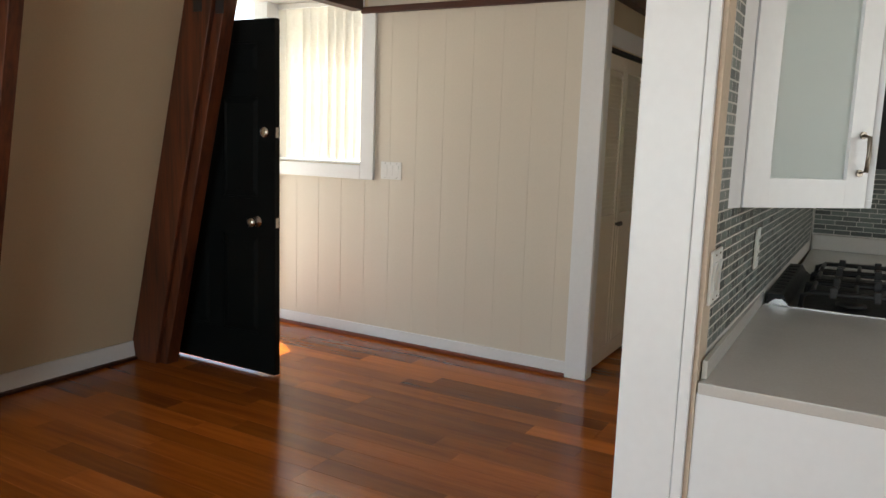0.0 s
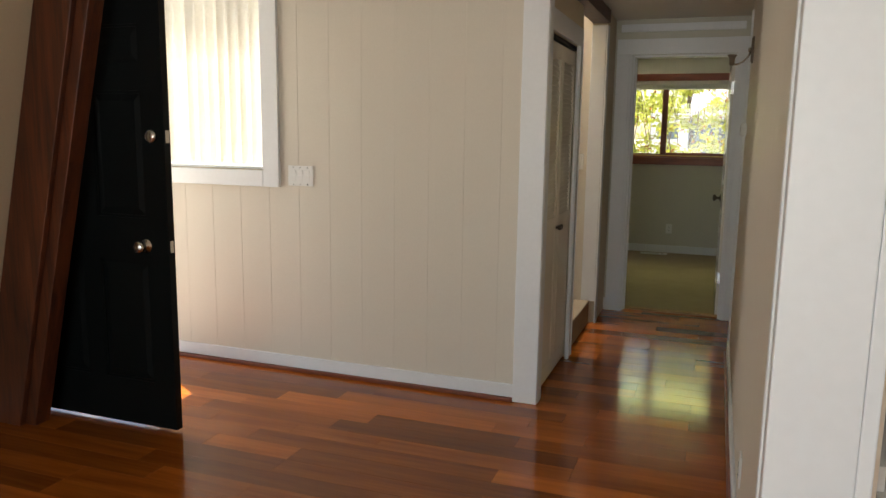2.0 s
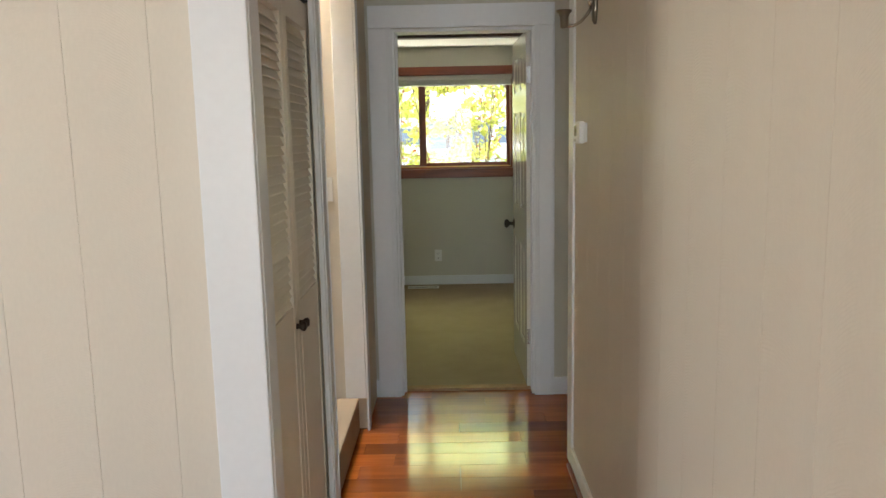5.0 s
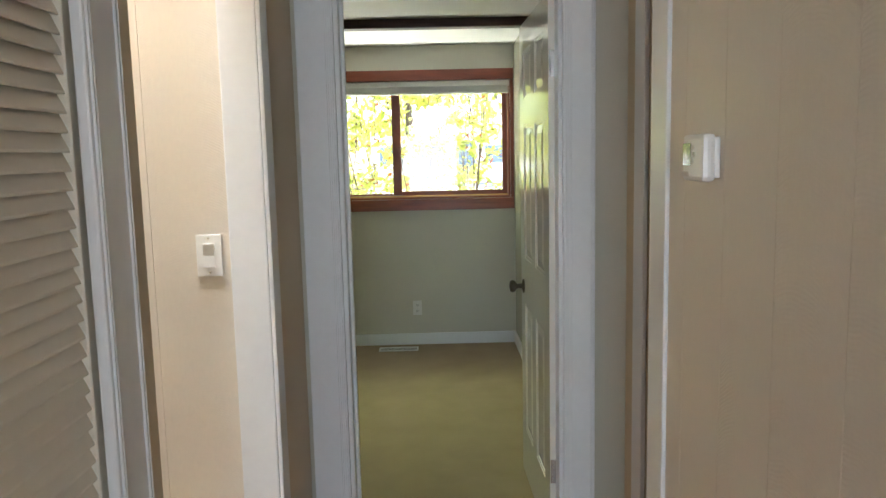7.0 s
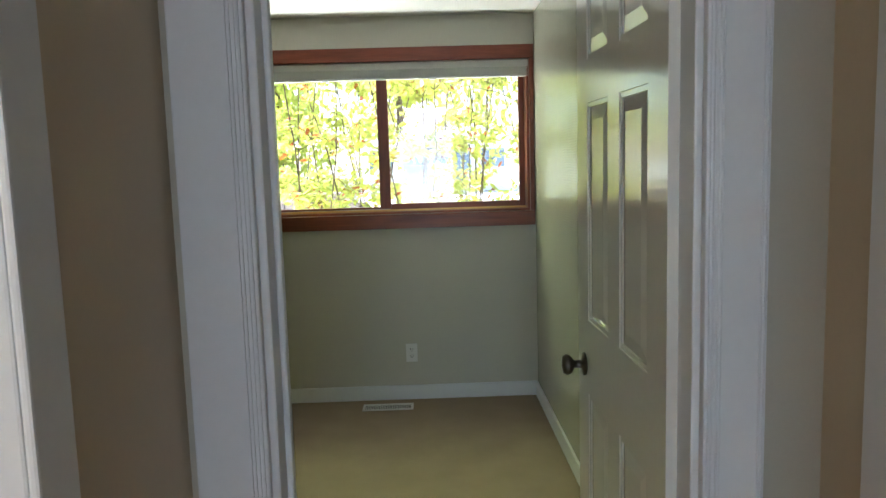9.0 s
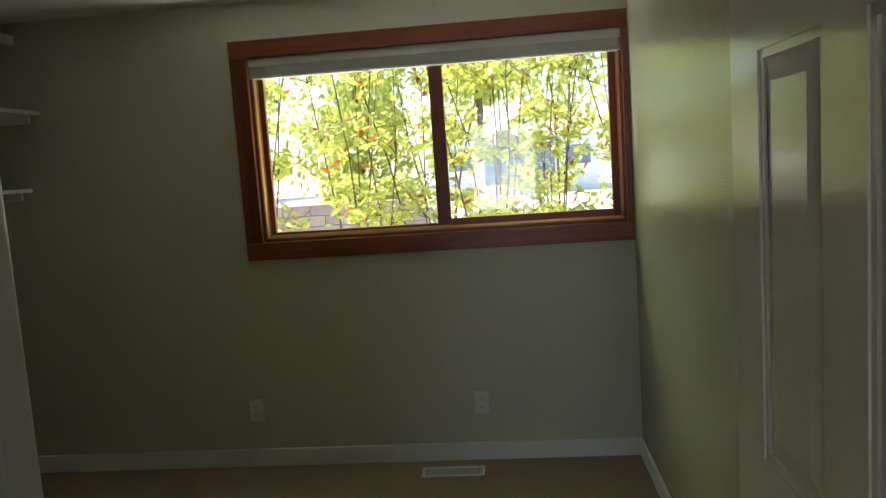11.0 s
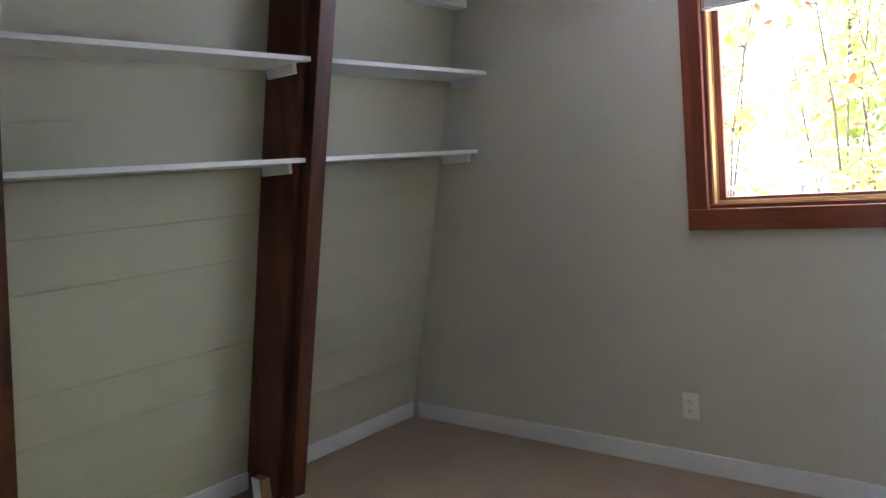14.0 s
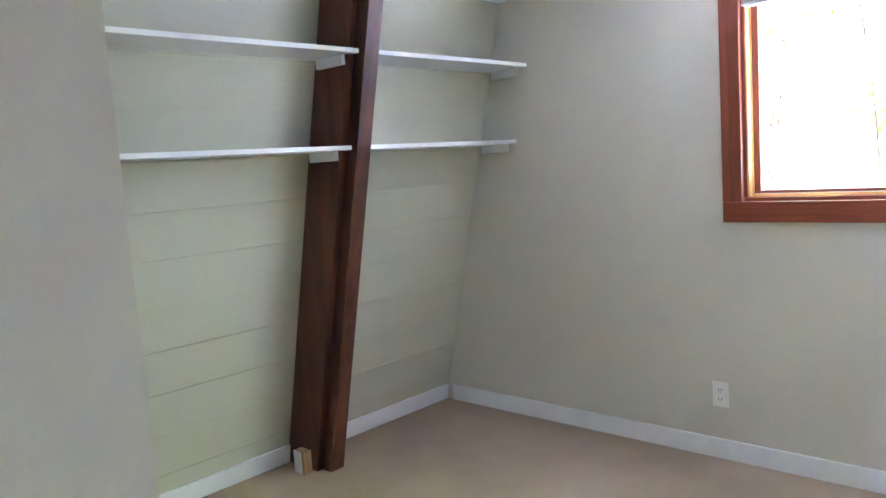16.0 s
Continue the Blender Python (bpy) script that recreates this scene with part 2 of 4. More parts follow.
QUARTZ = shader("pale_grey_quartz", (0.51, 0.49, 0.46), rough=0.22, vary=0.06, scale=5, fine=160, bump=0.0)
TILE = shader("grey_green_glass_tile", (0.115, 0.135, 0.125), rough=0.45, vary=0.3, scale=9, fine=40, bump=0.02, pieces=0.55)
GROUT = shader("pale_grout", (0.62, 0.60, 0.56), rough=0.9, vary=0.08, fine=200, bump=0.1)
GLASS = clear_glass("window_glass")
FROST = frosted("frosted_glass", (0.74, 0.82, 0.80))
VANE = leafy("blind_fabric", (0.82, 0.81, 0.78), (0.92, 0.90, 0.84))
VANE.node_tree.nodes["Mix Shader"].inputs[0].default_value = 0.68
BLIND = shader("blind_slats", (0.55, 0.54, 0.50), rough=0.4, vary=0.03, bump=0.0)
LEAF = leafy("green_leaves", (0.25, 0.29, 0.06), (0.70, 0.74, 0.14))
RED_LEAF = leafy("red_young_leaves", (0.30, 0.09, 0.03), (0.50, 0.14, 0.03))
BARK = shader("grey_brown_bark", (0.13, 0.09, 0.06), rough=0.9, vary=0.3, scale=20, fine=80, bump=0.4, stretch=(1, 1, 0.3))
CONCRETE = shader("pale_concrete", (0.54, 0.53, 0.49), rough=0.9, vary=0.1, scale=0.6, fine=20, bump=0.1)
BLOCK = shader("pinkish_block", (0.36, 0.28, 0.24), rough=0.9, vary=0.15, scale=6, fine=60, bump=0.3, pieces=0.15)
BRICK_TRIM = shader("golden_edge_brass", (0.62, 0.40, 0.14), rough=0.35, metal=0.8, vary=0.1, bump=0.02)
# jamb wood with the sun's golden light put into its colour
SUNLIT_JAMB = wood("sunlit_golden_jamb_wood", (0.34, 0.18, 0.055), (0.52, 0.31, 0.10), 0.3, "z", pieces=0.05, rings=16.0)
LENS = shader("grey_display", (0.035, 0.04, 0.03), rough=0.08, vary=0.03, bump=0.0)
RAW_EDGE = shader("raw_plywood", (0.60, 0.49, 0.38), rough=0.75, vary=0.15, scale=4, fine=80, bump=0.1)
BROWN_DOOR = shader("dark_brown_door", (0.11, 0.068, 0.040), rough=0.5, vary=0.08, scale=3, fine=50, bump=0.01)
PALE_WOOD = wood("raw_pine", (0.30, 0.17, 0.08), (0.46, 0.29, 0.15), 0.7, "z", pieces=0.1)
SIDING = shader("white_siding", (0.72, 0.72, 0.70), rough=0.6, vary=0.05, bump=0.03)
ROOFING = shader("grey_blue_shingle", (0.16, 0.19, 0.22), rough=0.85, vary=0.15, scale=4, fine=60, bump=0.3)
CARPAINT = shader("blue_grey_car_paint", (0.16, 0.21, 0.27), rough=0.25, vary=0.04, bump=0.0, coat=0.6)


# ---- building helpers ----
def box(bm, x0, x1, y0, y1, z0, z1, bevel=0.0):
    """Adds a block, with chamfered edges where bevel is given."""
    made = bmesh.ops.create_cube(bm, size=1.0)
    for v in made["verts"]:
        v.co = Vector((x0 + (v.co.x + 0.5) * (x1 - x0), y0 + (v.co.y + 0.5) * (y1 - y0), z0 + (v.co.z + 0.5) * (z1 - z0)))
    if bevel:
        edges = list({e for v in made["verts"] for e in v.link_edges})
        bmesh.ops.bevel(bm, geom=edges, offset=bevel, segments=2, affect="EDGES", profile=0.6)
    return bm


def blocks(*rows, bevel=0.0):
    bm = bmesh.new()
    for r in rows:
        box(bm, *r, bevel=bevel)
    return bm


def prism(points, axis, a, b):
    """A solid with the given outline, drawn out along an axis from a to b."""
    bm = bmesh.new()
    put = {"x": lambda p, d: (d, p[0], p[1]), "y": lambda p, d: (p[0], d, p[1]), "z": lambda p, d: (p[0], p[1], d)}[axis]
    ends = [[bm.verts.new(put(p, d)) for p in points] for d in (a, b)]
    n = len(points)
    bm.faces.new(ends[0])
    bm.faces.new(ends[1][::-1])
    for i in range(n):
        bm.faces.new((ends[0][i], ends[1][i], ends[1][(i + 1) % n], ends[0][(i + 1) % n]))
    bmesh.ops.recalc_face_normals(bm, faces=bm.faces)
    return bm


def turned(profile, steps=20, axis="z", at=(0, 0, 0)):
    """A body of revolution: rows of radius and height."""
    bm = bmesh.new()
    rings = []
    for r, h in profile:
        ring = []
        for i in range(steps):
            a = 2 * math.pi * i / steps
            p = (r * math.cos(a), r * math.sin(a), h)
            p = {"z": p, "x": (p[2], p[0], p[1]), "y": (p[0], p[2], p[1])}[axis]
            ring.append(bm.verts.new(Vector(p) + Vector(at)))
        rings.append(ring)
    for a, b in zip(rings, rings[1:]):
        for i in range(steps):
            bm.faces.new((a[i], a[(i + 1) % steps], b[(i + 1) % steps], b[i]))
    bm.faces.new(rings[0])
    bm.faces.new(rings[-1][::-1])
    bmesh.ops.recalc_face_normals(bm, faces=bm.faces)
    for f in bm.faces:
        f.smooth = len(f.verts) == 4
    return bm


def tube(points, radius, steps=8, taper=1.0):
    """A round rod along a line of points."""
    bm = bmesh.new()
    pts = [Vector(p) for p in points]
    rings = []
    for i, p in enumerate(pts):
        d = (pts[min(i + 1, len(pts) - 1)] - pts[max(i - 1, 0)]).normalized()
        u = d.orthogonal().normalized()
        w = d.cross(u)
        r = radius * (1 + (taper - 1) * i / max(1, len(pts) - 1))
        rings.append([bm.verts.new(p + r * (math.cos(2 * math.pi * k / steps) * u + math.sin(2 * math.pi * k / steps) * w)) for k in range(steps)])
    for a, b in zip(rings, rings[1:]):
        for k in range(steps):
            f = bm.faces.new((a[k], a[(k + 1) % steps], b[(k + 1) % steps], b[k]))
            f.smooth = True
    bm.faces.new(rings[0])
    bm.faces.new(rings[-1])
    bmesh.ops.recalc_face_normals(bm, faces=bm.faces)
    return bm


def joined(*parts):
    """Several bmeshes as one."""
    out = bmesh.new()
    for b in parts:
        tmp = bpy.data.meshes.new("tmp")
        b.to_mesh(tmp)
        b.free()
        out.from_mesh(tmp)
        bpy.data.meshes.remove(tmp)
    return out


def mesh_of(name, bm, material):
    me = bpy.data.meshes.new(name)
    bm.to_mesh(me)
    bm.free()
    me.materials.append(material)
    return me


def part(name, bm, material, parent, label=""):
    """One mesh object under a thing or under a part."""
    ob = new(name, mesh_of(name, bm, material))
    ob.parent = parent
    if label:
        ob["label"] = label
    return ob


def structure(name, bm, material, label, category):
    return tagged(new(name, mesh_of(name, bm, material)), label, category, kind="structure")


def thing(name, label, category, group="", at=(0, 0, 0), turn=0.0):
    ob = new(name)
    ob.empty_display_size = 0.1
    ob.matrix_world = pose(*at, 0, 0, turn)
    return tagged(ob, label, category, group)


def holder(name, label, category):
    return tagged(new(name), label, category, kind="structure")


def piece(name, mesh, parent, at=(0, 0, 0), scale=(1, 1, 1)):
    """A repeated piece that shares its mesh."""
    ob = new(name, mesh)
    ob.parent = parent
    ob.location, ob.scale = at, scale
    return ob


LEAN, WALL_X = 0.257, -3.27          # the sloping side wall: x = WALL_X + LEAN * z
CEIL = 2.30
SLANT = math.atan(LEAN)


def wall_x(z):
    return WALL_X + LEAN * z


# ---- large structure ----
structure("ground", blocks((-120, 120, -120, 160, -0.62, -0.5)), CONCRETE, "sunlit pale concrete ground around the house", "ground")
structure("floor_slab", blocks((-3.6, 3.3, -3.0, 6.43, -0.5, -0.012)), GROUT, "hidden floor slab below the wooden planks", "floor")
structure("bedroom_floor", blocks((-3.6, 0.5, 6.43, 9.66, -0.5, 0.012)), CARPET, "beige cut-pile carpet on the bedroom floor", "carpet")
structure("threshold", blocks((-0.62, 0.14, 6.39, 6.45, -0.012, 0.016), bevel=0.003), PALE_WOOD, "narrow pale wooden strip between planks and carpet", "threshold")

# ceilings
structure("ceiling_living", blocks((-3.6, 3.3, -3.0, 4.10, CEIL, CEIL + 0.12), (-0.90, 3.3, 4.101, 6.38, CEIL, CEIL + 0.12), (-1.62, -0.9005, 4.101, 5.02, CEIL, CEIL + 0.12)), CEILING, "off-white painted ceiling of living room and hall", "ceiling")
structure("ceiling_bedroom", blocks((-3.6, 0.5, 6.38, 10.1, CEIL, CEIL + 0.12)), CEILING, "off-white painted bedroom ceiling", "ceiling")


def sloped_slab(y0, y1, thick, z1=CEIL):
    return prism([(wall_x(-0.05), -0.05), (wall_x(z1), z1), (wall_x(z1) - thick, z1), (wall_x(-0.05) - thick, -0.05)], "y", y0, y1)


structure("wall_slope_living", sloped_slab(-3.0, 2.86, 0.14), PLASTER, "cream sloping side wall of the living room", "wall")
bed_slope = structure("wall_slope_bedroom", sloped_slab(6.40, 9.66, 0.14, 2.3), SAGE, "sloping bedroom wall clad with painted boards", "wall")

# gable wall behind the start, with its large window opening
structure("wall_gable", blocks((-3.7, 3.4, -3.12, -3.0, -0.3, 0.35), (-3.7, 3.4, -3.12, -3.0, 2.25, 2.42),
                               (-3.7, -2.4, -3.12, -3.0, 0.35, 2.25), (1.3, 3.4, -3.12, -3.0, 0.35, 2.25)),
          PLASTER, "cream gable wall with a wide window opening", "wall")
structure("wall_kitchen_side", blocks((3.3, 3.42, -3.0, 0.8, -0.3, 2.42), (3.3, 3.42, 2.4, 6.4, -0.3, 2.42),
                                      (3.3, 3.42, 0.8, 2.4, -0.3, 1.0), (3.3, 3.42, 0.8, 2.4, 2.0, 2.42)),
          PLASTER, "cream side wall with a window opening", "wall")
structure("wall_kitchen_back", blocks((0.289, 3.3, 4.02, 4.14, 0, CEIL)), PLASTER, "kitchen back wall behind the tiles", "wall")

# entry bay: side wall with door opening, window wall
structure("wall_entry", blocks((-3.34, -3.22, 2.86, 2.985, 0, CEIL), (-3.34, -3.22, 3.90, 4.10, 0, CEIL), (-3.34, -3.22, 2.985, 3.90, 2.04, 2.055)),
          WHITE, "white entry wall with an open doorway and transom", "wall")
W1 = 3.98
window_wall = structure("wall_window", blocks((-3.22, -2.44, W1 + 0.006, W1 + 0.12, 0, 1.20),
                        (-2.44, -0.80, W1 + 0.006, W1 + 0.12, 0, CEIL) ),
                        PLASTER, "living room wall of cream grooved panelling with a window", "wall")

# closet and stair side of the hall
structure("wall_closet", blocks((-0.90, -0.795, W1 + 0.12, 4.07, 0, CEIL), (-0.90, -0.795, 4.07, 4.88, 1.95, CEIL), (-0.90, -0.795, 4.88, 5.04, 0, CEIL)),
          PLASTER, "cream hall wall round the closet opening", "wall")
structure("wall_closet_inner", blocks((-1.62, -1.52, W1 + 0.12, 5.04, 0, CEIL), (-1.52, -0.90, 4.98, 5.04, 0, CEIL)), PLASTER, "plain closet inner walls", "wall")
# the shaft above the ceiling and its lid are added, unseen, to block sun
structure("wall_stair", blocks((-1.62, -0.862, 5.836, 5.95, 0, 4.4), (-0.862, -0.762, 5.845, 6.32, 0, CEIL)), PLASTER, "cream wall beside the stair opening", "wall")
structure("wall_stair_end", blocks((-1.62, -1.52, 5.04, 5.835, 0, 4.4), (-1.62, -0.80, 4.98, 5.04, CEIL + 0.12, 4.4), (-0.90, -0.80, 5.04, 5.835, CEIL + 0.12, 4.4), (-0.862, -0.80, 5.836, 5.95, CEIL + 0.12, 4.4), (-1.62, -0.80, 4.98, 5.95, 4.4, 4.5)), PLASTER, "cream wall closing the stair, with an added unseen shaft and lid above", "wall")

# wall between hall and bedroom, with the door opening
structure("wall_bedroom_door", blocks((-3.4, -0.625, 6.32, 6.45, 0, CEIL), (0.142, 0.50, 6.32, 6.45, 0, CEIL), (-0.625, 0.142, 6.32, 6.45, 2.035, CEIL)),
          SAGE, "wall with the doorway between hall and bedroom", "wall")
# hall's other side
HALL_X = 0.20
hall_wall = structure("wall_hall", blocks((HALL_X + 0.006, 0.288, 1.45, 5.46, 0, CEIL)), PLASTER, "hall wall of cream grooved panelling backing the kitchen", "wall")
structure("wall_niche", blocks((0.36, 0.48, 5.46, 5.50, 0, CEIL), (0.36, 0.48, 6.06, 6.32, 0, CEIL), (0.36, 0.48, 5.50, 6.06, 2.04, CEIL), (0.289, 0.36, 5.40, 5.46, 0, CEIL)),
          PLASTER, "hall niche wall round a closed door", "wall")
# bedroom walls
BW = 9.505
structure("wall_bedroom_window", blocks((-3.5, -1.47, BW, BW + 0.15, 0, CEIL), (0.29, 0.50, BW, BW + 0.15, 0, CEIL),
                                        (-1.47, 0.29, BW, BW + 0.15, 0, 1.15), (-1.47, 0.29, BW, BW + 0.15, 2.04, CEIL)),
          SAGE, "pale grey-green bedroom wall with a wide window", "wall")
structure("wall_bedroom_side", blocks((0.32, 0.48, 6.45, BW, 0, CEIL)), SAGE_PANEL, "pale grey-green bedroom side wall", "wall")
# roof eaves that shade the window walls
structure("roof", joined(
    prism([(-4.3, CEIL - 0.35), (-3.55, CEIL + 0.12), (3.6, CEIL + 0.6), (3.6, CEIL + 0.7), (-3.55, CEIL + 0.22), (-4.3, CEIL - 0.25)], "y", -3.6, 2.7),
    prism([(-3.55, CEIL + 0.13), (3.6, CEIL + 0.6), (3.6, CEIL + 0.7), (-3.55, CEIL + 0.23)], "y", 2.7, 4.2),
    prism([(-0.79, CEIL + 0.33), (3.6, CEIL + 0.6), (3.6, CEIL + 0.7), (-0.79, CEIL + 0.43)], "y", 4.2, 6.2),
    prism([(-4.3, CEIL - 0.35), (-3.55, CEIL + 0.12), (3.6, CEIL + 0.6), (3.6, CEIL + 0.7), (-3.55, CEIL + 0.22), (-4.3, CEIL - 0.25)], "y", 6.2, 10.25)),
          ROOFING, "grey shingled roof with overhanging eaves", "roof")


def grooved_panels(parent, along, start, end, width, at, facing, z0, z1, skip=None):
    """Panelling boards with chamfered edges that leave grooves between them."""
    n = max(1, round((end - start) / width))
    w = (end - start) / n
    half, cut, thick = w / 2 - 0.0001, 0.0013, 0.008
    out = [(-half, 0), (-half, thick - cut), (-half + cut, thick), (half - cut, thick), (half, thick - cut), (half, 0)]
    bm = prism(out, "z", 0, 1)
    if along == "x" and facing < 0:
        bmesh.ops.transform(bm, matrix=Matrix.Rotation(math.pi, 4, "Z"), verts=bm.verts)
    elif along == "y":
        bmesh.ops.transform(bm, matrix=Matrix.Rotation(math.pi / 2 if facing < 0 else -math.pi / 2, 4, "Z"), verts=bm.verts)
    me = mesh_of("panel", bm, CREAM)
    for i in range(n):
        c = start + (i + 0.5) * w
        spans = [(z0, z1)]
        if skip and skip[0] < c < skip[1]:
            spans = [(z0, skip[2]), (skip[3], z1)]
        for a, b in spans:
            if b - a > 0.02:
                piece("panel", me, parent, (c, at, a) if along == "x" else (at, c, a), (1, 1, b - a))


# panelling boards: window wall, hall wall, stair wall
grooved_panels(window_wall, "x", -3.21, -0.81, 0.20, W1 + 0.006, -1, 0.0, CEIL, skip=(-3.22, -2.42, 1.19, CEIL))
grooved_panels(hall_wall, "y", 1.46, 5.45, 0.20, HALL_X + 0.006, -1, 0.0, CEIL)
stair_panels = holder("panelling_stair", "cream grooved panelling beside the stair", "wall")
grooved_panels(stair_panels, "x", -1.515, -0.865, 0.20, 5.836, -1, 0.0, CEIL)


def baseboard(rows, label, height=0.095, floor=0.0, red=False):
    """White baseboards, with a red-brown quarter round at the foot where red."""
    bm = bmesh.new()
    for x0, x1, y0, y1 in rows:
        box(bm, x0, x1, y0, y1, floor + (0.022 if red else 0), floor + height, bevel=0.004)
    return structure("baseboard", bm, WHITE, label, "baseboard")


baseboard([(-3.20, -0.905, W1 - 0.016, W1 - 0.002)], "white baseboard along the panelled window wall", red=True)
structure("trim_quarter_round", blocks((-3.20, -0.908, W1 - 0.034, W1 - 0.002, 0.0, 0.021), bevel=0.006), REDWOOD,
          "red-brown quarter round strip at the foot of the baseboard", "trim")
baseboard([(HALL_X - 0.016, HALL_X - 0.002, 1.46, 5.36)], "white baseboard along the hall wall", red=True)
structure("trim_quarter_round", blocks((HALL_X - 0.03, HALL_X - 0.002, 1.46, 5.36, 0.0, 0.021), bevel=0.006), REDWOOD,
          "red-brown quarter round strip along the hall wall", "trim")
structure("baseboard", prism([(wall_x(0.0) + 0.002, 0.02), (wall_x(0.0) + 0.055, 0.02), (wall_x(0.11) + 0.016, 0.11), (wall_x(0.11) + 0.002, 0.11)], "y", -2.9, 2.755),
          WHITE, "white baseboard along the sloping living room wall", "baseboard")
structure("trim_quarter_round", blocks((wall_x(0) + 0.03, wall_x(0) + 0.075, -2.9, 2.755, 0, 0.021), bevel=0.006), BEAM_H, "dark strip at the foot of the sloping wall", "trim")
baseboard([(-3.19, -0.0 + 0.31, BW - 0.016, BW - 0.002), (0.304, 0.318, 6.47, BW - 0.018)], "white baseboard along the bedroom walls", height=0.09, floor=0.012)
for a, b in ((6.46, 7.165), (7.29, 8.355), (8.479, BW - 0.018)):
    structure("baseboard", prism([(wall_x(0.012) + 0.010, 0.014), (wall_x(0.012) + 0.032, 0.014), (wall_x(0.10) + 0.024, 0.102), (wall_x(0.10) + 0.010, 0.102)], "y", a, b),
              WHITE, "white baseboard along the sloping bedroom wall", "baseboard")
baseboard([(-0.862 + 0.1, -0.742, 6.30, 6.318), (0.245, 0.36, 6.30, 6.318)], "short white baseboard beside the bedroom door casing", height=0.10)


def casing(rows, label, material=None, bevel=0.004):
    return structure("trim", blocks(*rows, bevel=bevel), material or WHITE, label, "trim")


# corner boards and casings
casing([(-0.908, -0.776, W1 - 0.020, W1 - 0.001, 0, CEIL - 0.09), (-0.793, -0.774, W1 - 0.001, 4.068, 0, CEIL - 0.09)], "white corner board where the hall begins")
casing([(-0.793, -0.774, 4.826, 4.946, 0, 1.9515), (-0.774, -0.771, 4.834, 4.842, 0, 1.9515), (-0.774, -0.771, 4.928, 4.938, 0, 2.055), (-0.793, -0.774, 4.068, 4.946, 1.952, 2.062)], "white casing round the closet opening")
casing([(-0.866, -0.7625, 5.812, 5.834, 0.17, CEIL - 0.10), (-0.762, -0.750, 5.812, 5.90, 0, CEIL - 0.10)], "white corner board beside the stair opening")
casing([(-0.745, -0.620, 6.296, 6.318, 0, 2.035), (0.137, 0.247, 6.296, 6.318, 0, 2.035), (-0.745, 0.247, 6.294, 6.318, 2.0355, 2.152),
        (-0.634, -0.626, 6.2925, 6.296, 0, 2.04), (-0.648, -0.641, 6.2935, 6.296, 0, 2.05), (0.143, 0.151, 6.2925, 6.296, 0, 2.04), (0.158, 0.165, 6.2935, 6.296, 0, 2.05), (0.232, 0.240, 6.2935, 6.296, 0, 2.14)],
       "white casing round the bedroom doorway")
casing([(-0.6245, -0.606, 6.319, 6.449, 0, 2.034), (0.124, 0.1415, 6.319, 6.449, 0, 2.034), (-0.606, 0.124, 6.319, 6.449, 2.016, 2.034),
        (-0.606, -0.594, 6.372, 6.398, 0, 2.016)], "white door jamb and stop of the bedroom doorway")
structure("wall_return", blocks((-1.5, -0.787, 6.451, 6.606, 0.012, CEIL)), SAGE, "pale furred-out wall beside the bedroom doorway", "wall")
casing([(HALL_X - 0.012, HALL_X - 0.001, 5.345, 5.460, 0, CEIL - 0.1), (HALL_X + 0.006, 0.358, 5.461, 5.474, 0, CEIL - 0.1)], "white corner board at the end of the hall wall")
casing([(0.342, 0.358, 6.06, 6.17, 0, 2.10), (0.342, 0.358, 5.50, 6.17, 2.04, 2.15)], "white casing of the niche door")
# boxed wall end beside the kitchen
structure("trim", blocks((0.2885, 0.3025, 1.4255, 1.510, 0.0, CEIL)), RAW_EDGE, "raw tan plywood edge beside the boxed wall end", "trim")
casing([(0.144, 0.2700, 1.405, 1.447, 0, CEIL), (0.2705, 0.2935, 1.407, 1.4235, 0, CEIL)], "white boxed end of the wall between hall and kitchen", bevel=0.003)
casing([(0.14, HALL_X - 0.002, 1.448, 1.47, 0, CEIL)], "white return board at the wall end")
# crown strips and dark ceiling beams
structure("trim_beam", blocks((-2.435, -0.80, W1 - 0.045, W1 - 0.010, 2.185, 2.225), bevel=0.004), BEAM_H, "dark wooden strip along the top of the panelled wall", "trim")
structure("ceiling_beam", blocks((-0.80, HALL_X - 0.02, 3.93, 4.03, 2.215, CEIL), bevel=0.006), BEAM_H, "dark wooden beam across the hall entrance", "beam")
structure("ceiling_beam", blocks((-0.86, -0.735, 4.05, 5.80, 2.21, CEIL), bevel=0.006), BEAM_H, "dark wooden beam above closet and stair opening", "beam")
structure("ceiling_beam", blocks((-2.7, 0.31, 8.385, 8.475, 2.245, CEIL), bevel=0.006), BEAM_H, "dark wooden beam across the bedroom ceiling", "beam")
structure("ceiling_beam", blocks((-2.50, -2.41, 2.86, 3.93, 2.20, CEIL), bevel=0.006), BEAM_H, "dark wooden beam beside the entry bay", "beam")
structure("trim_crown", blocks((-0.72, HALL_X - 0.02, 6.292, 6.318, 2.205, 2.262), bevel=0.004), WHITE, "white strip at the top of the hall's end wall", "trim")


# ---- leaning timber posts ----
def leaning_post(y0, y1, label, top=CEIL):
    depth = 0.30
    t = thing("timber_post", label, "post", "leaning timber posts")
    mid = y0 + 0.03
    for a, b, d in ((y0, mid - 0.001, depth - 0.062), (mid + 0.001, y1, depth)):
        bm = prism([(WALL_X + 0.004, 0.0), (WALL_X + d, 0.0), (wall_x(top) + d - 0.02, top), (wall_x(top) + 0.004, top)], "y", a, b)
        bmesh.ops.bevel(bm, geom=bm.edges[:], offset=0.004, segments=2, affect="EDGES", profile=0.5)
        part("plank", bm, BEAM, t)
    return t


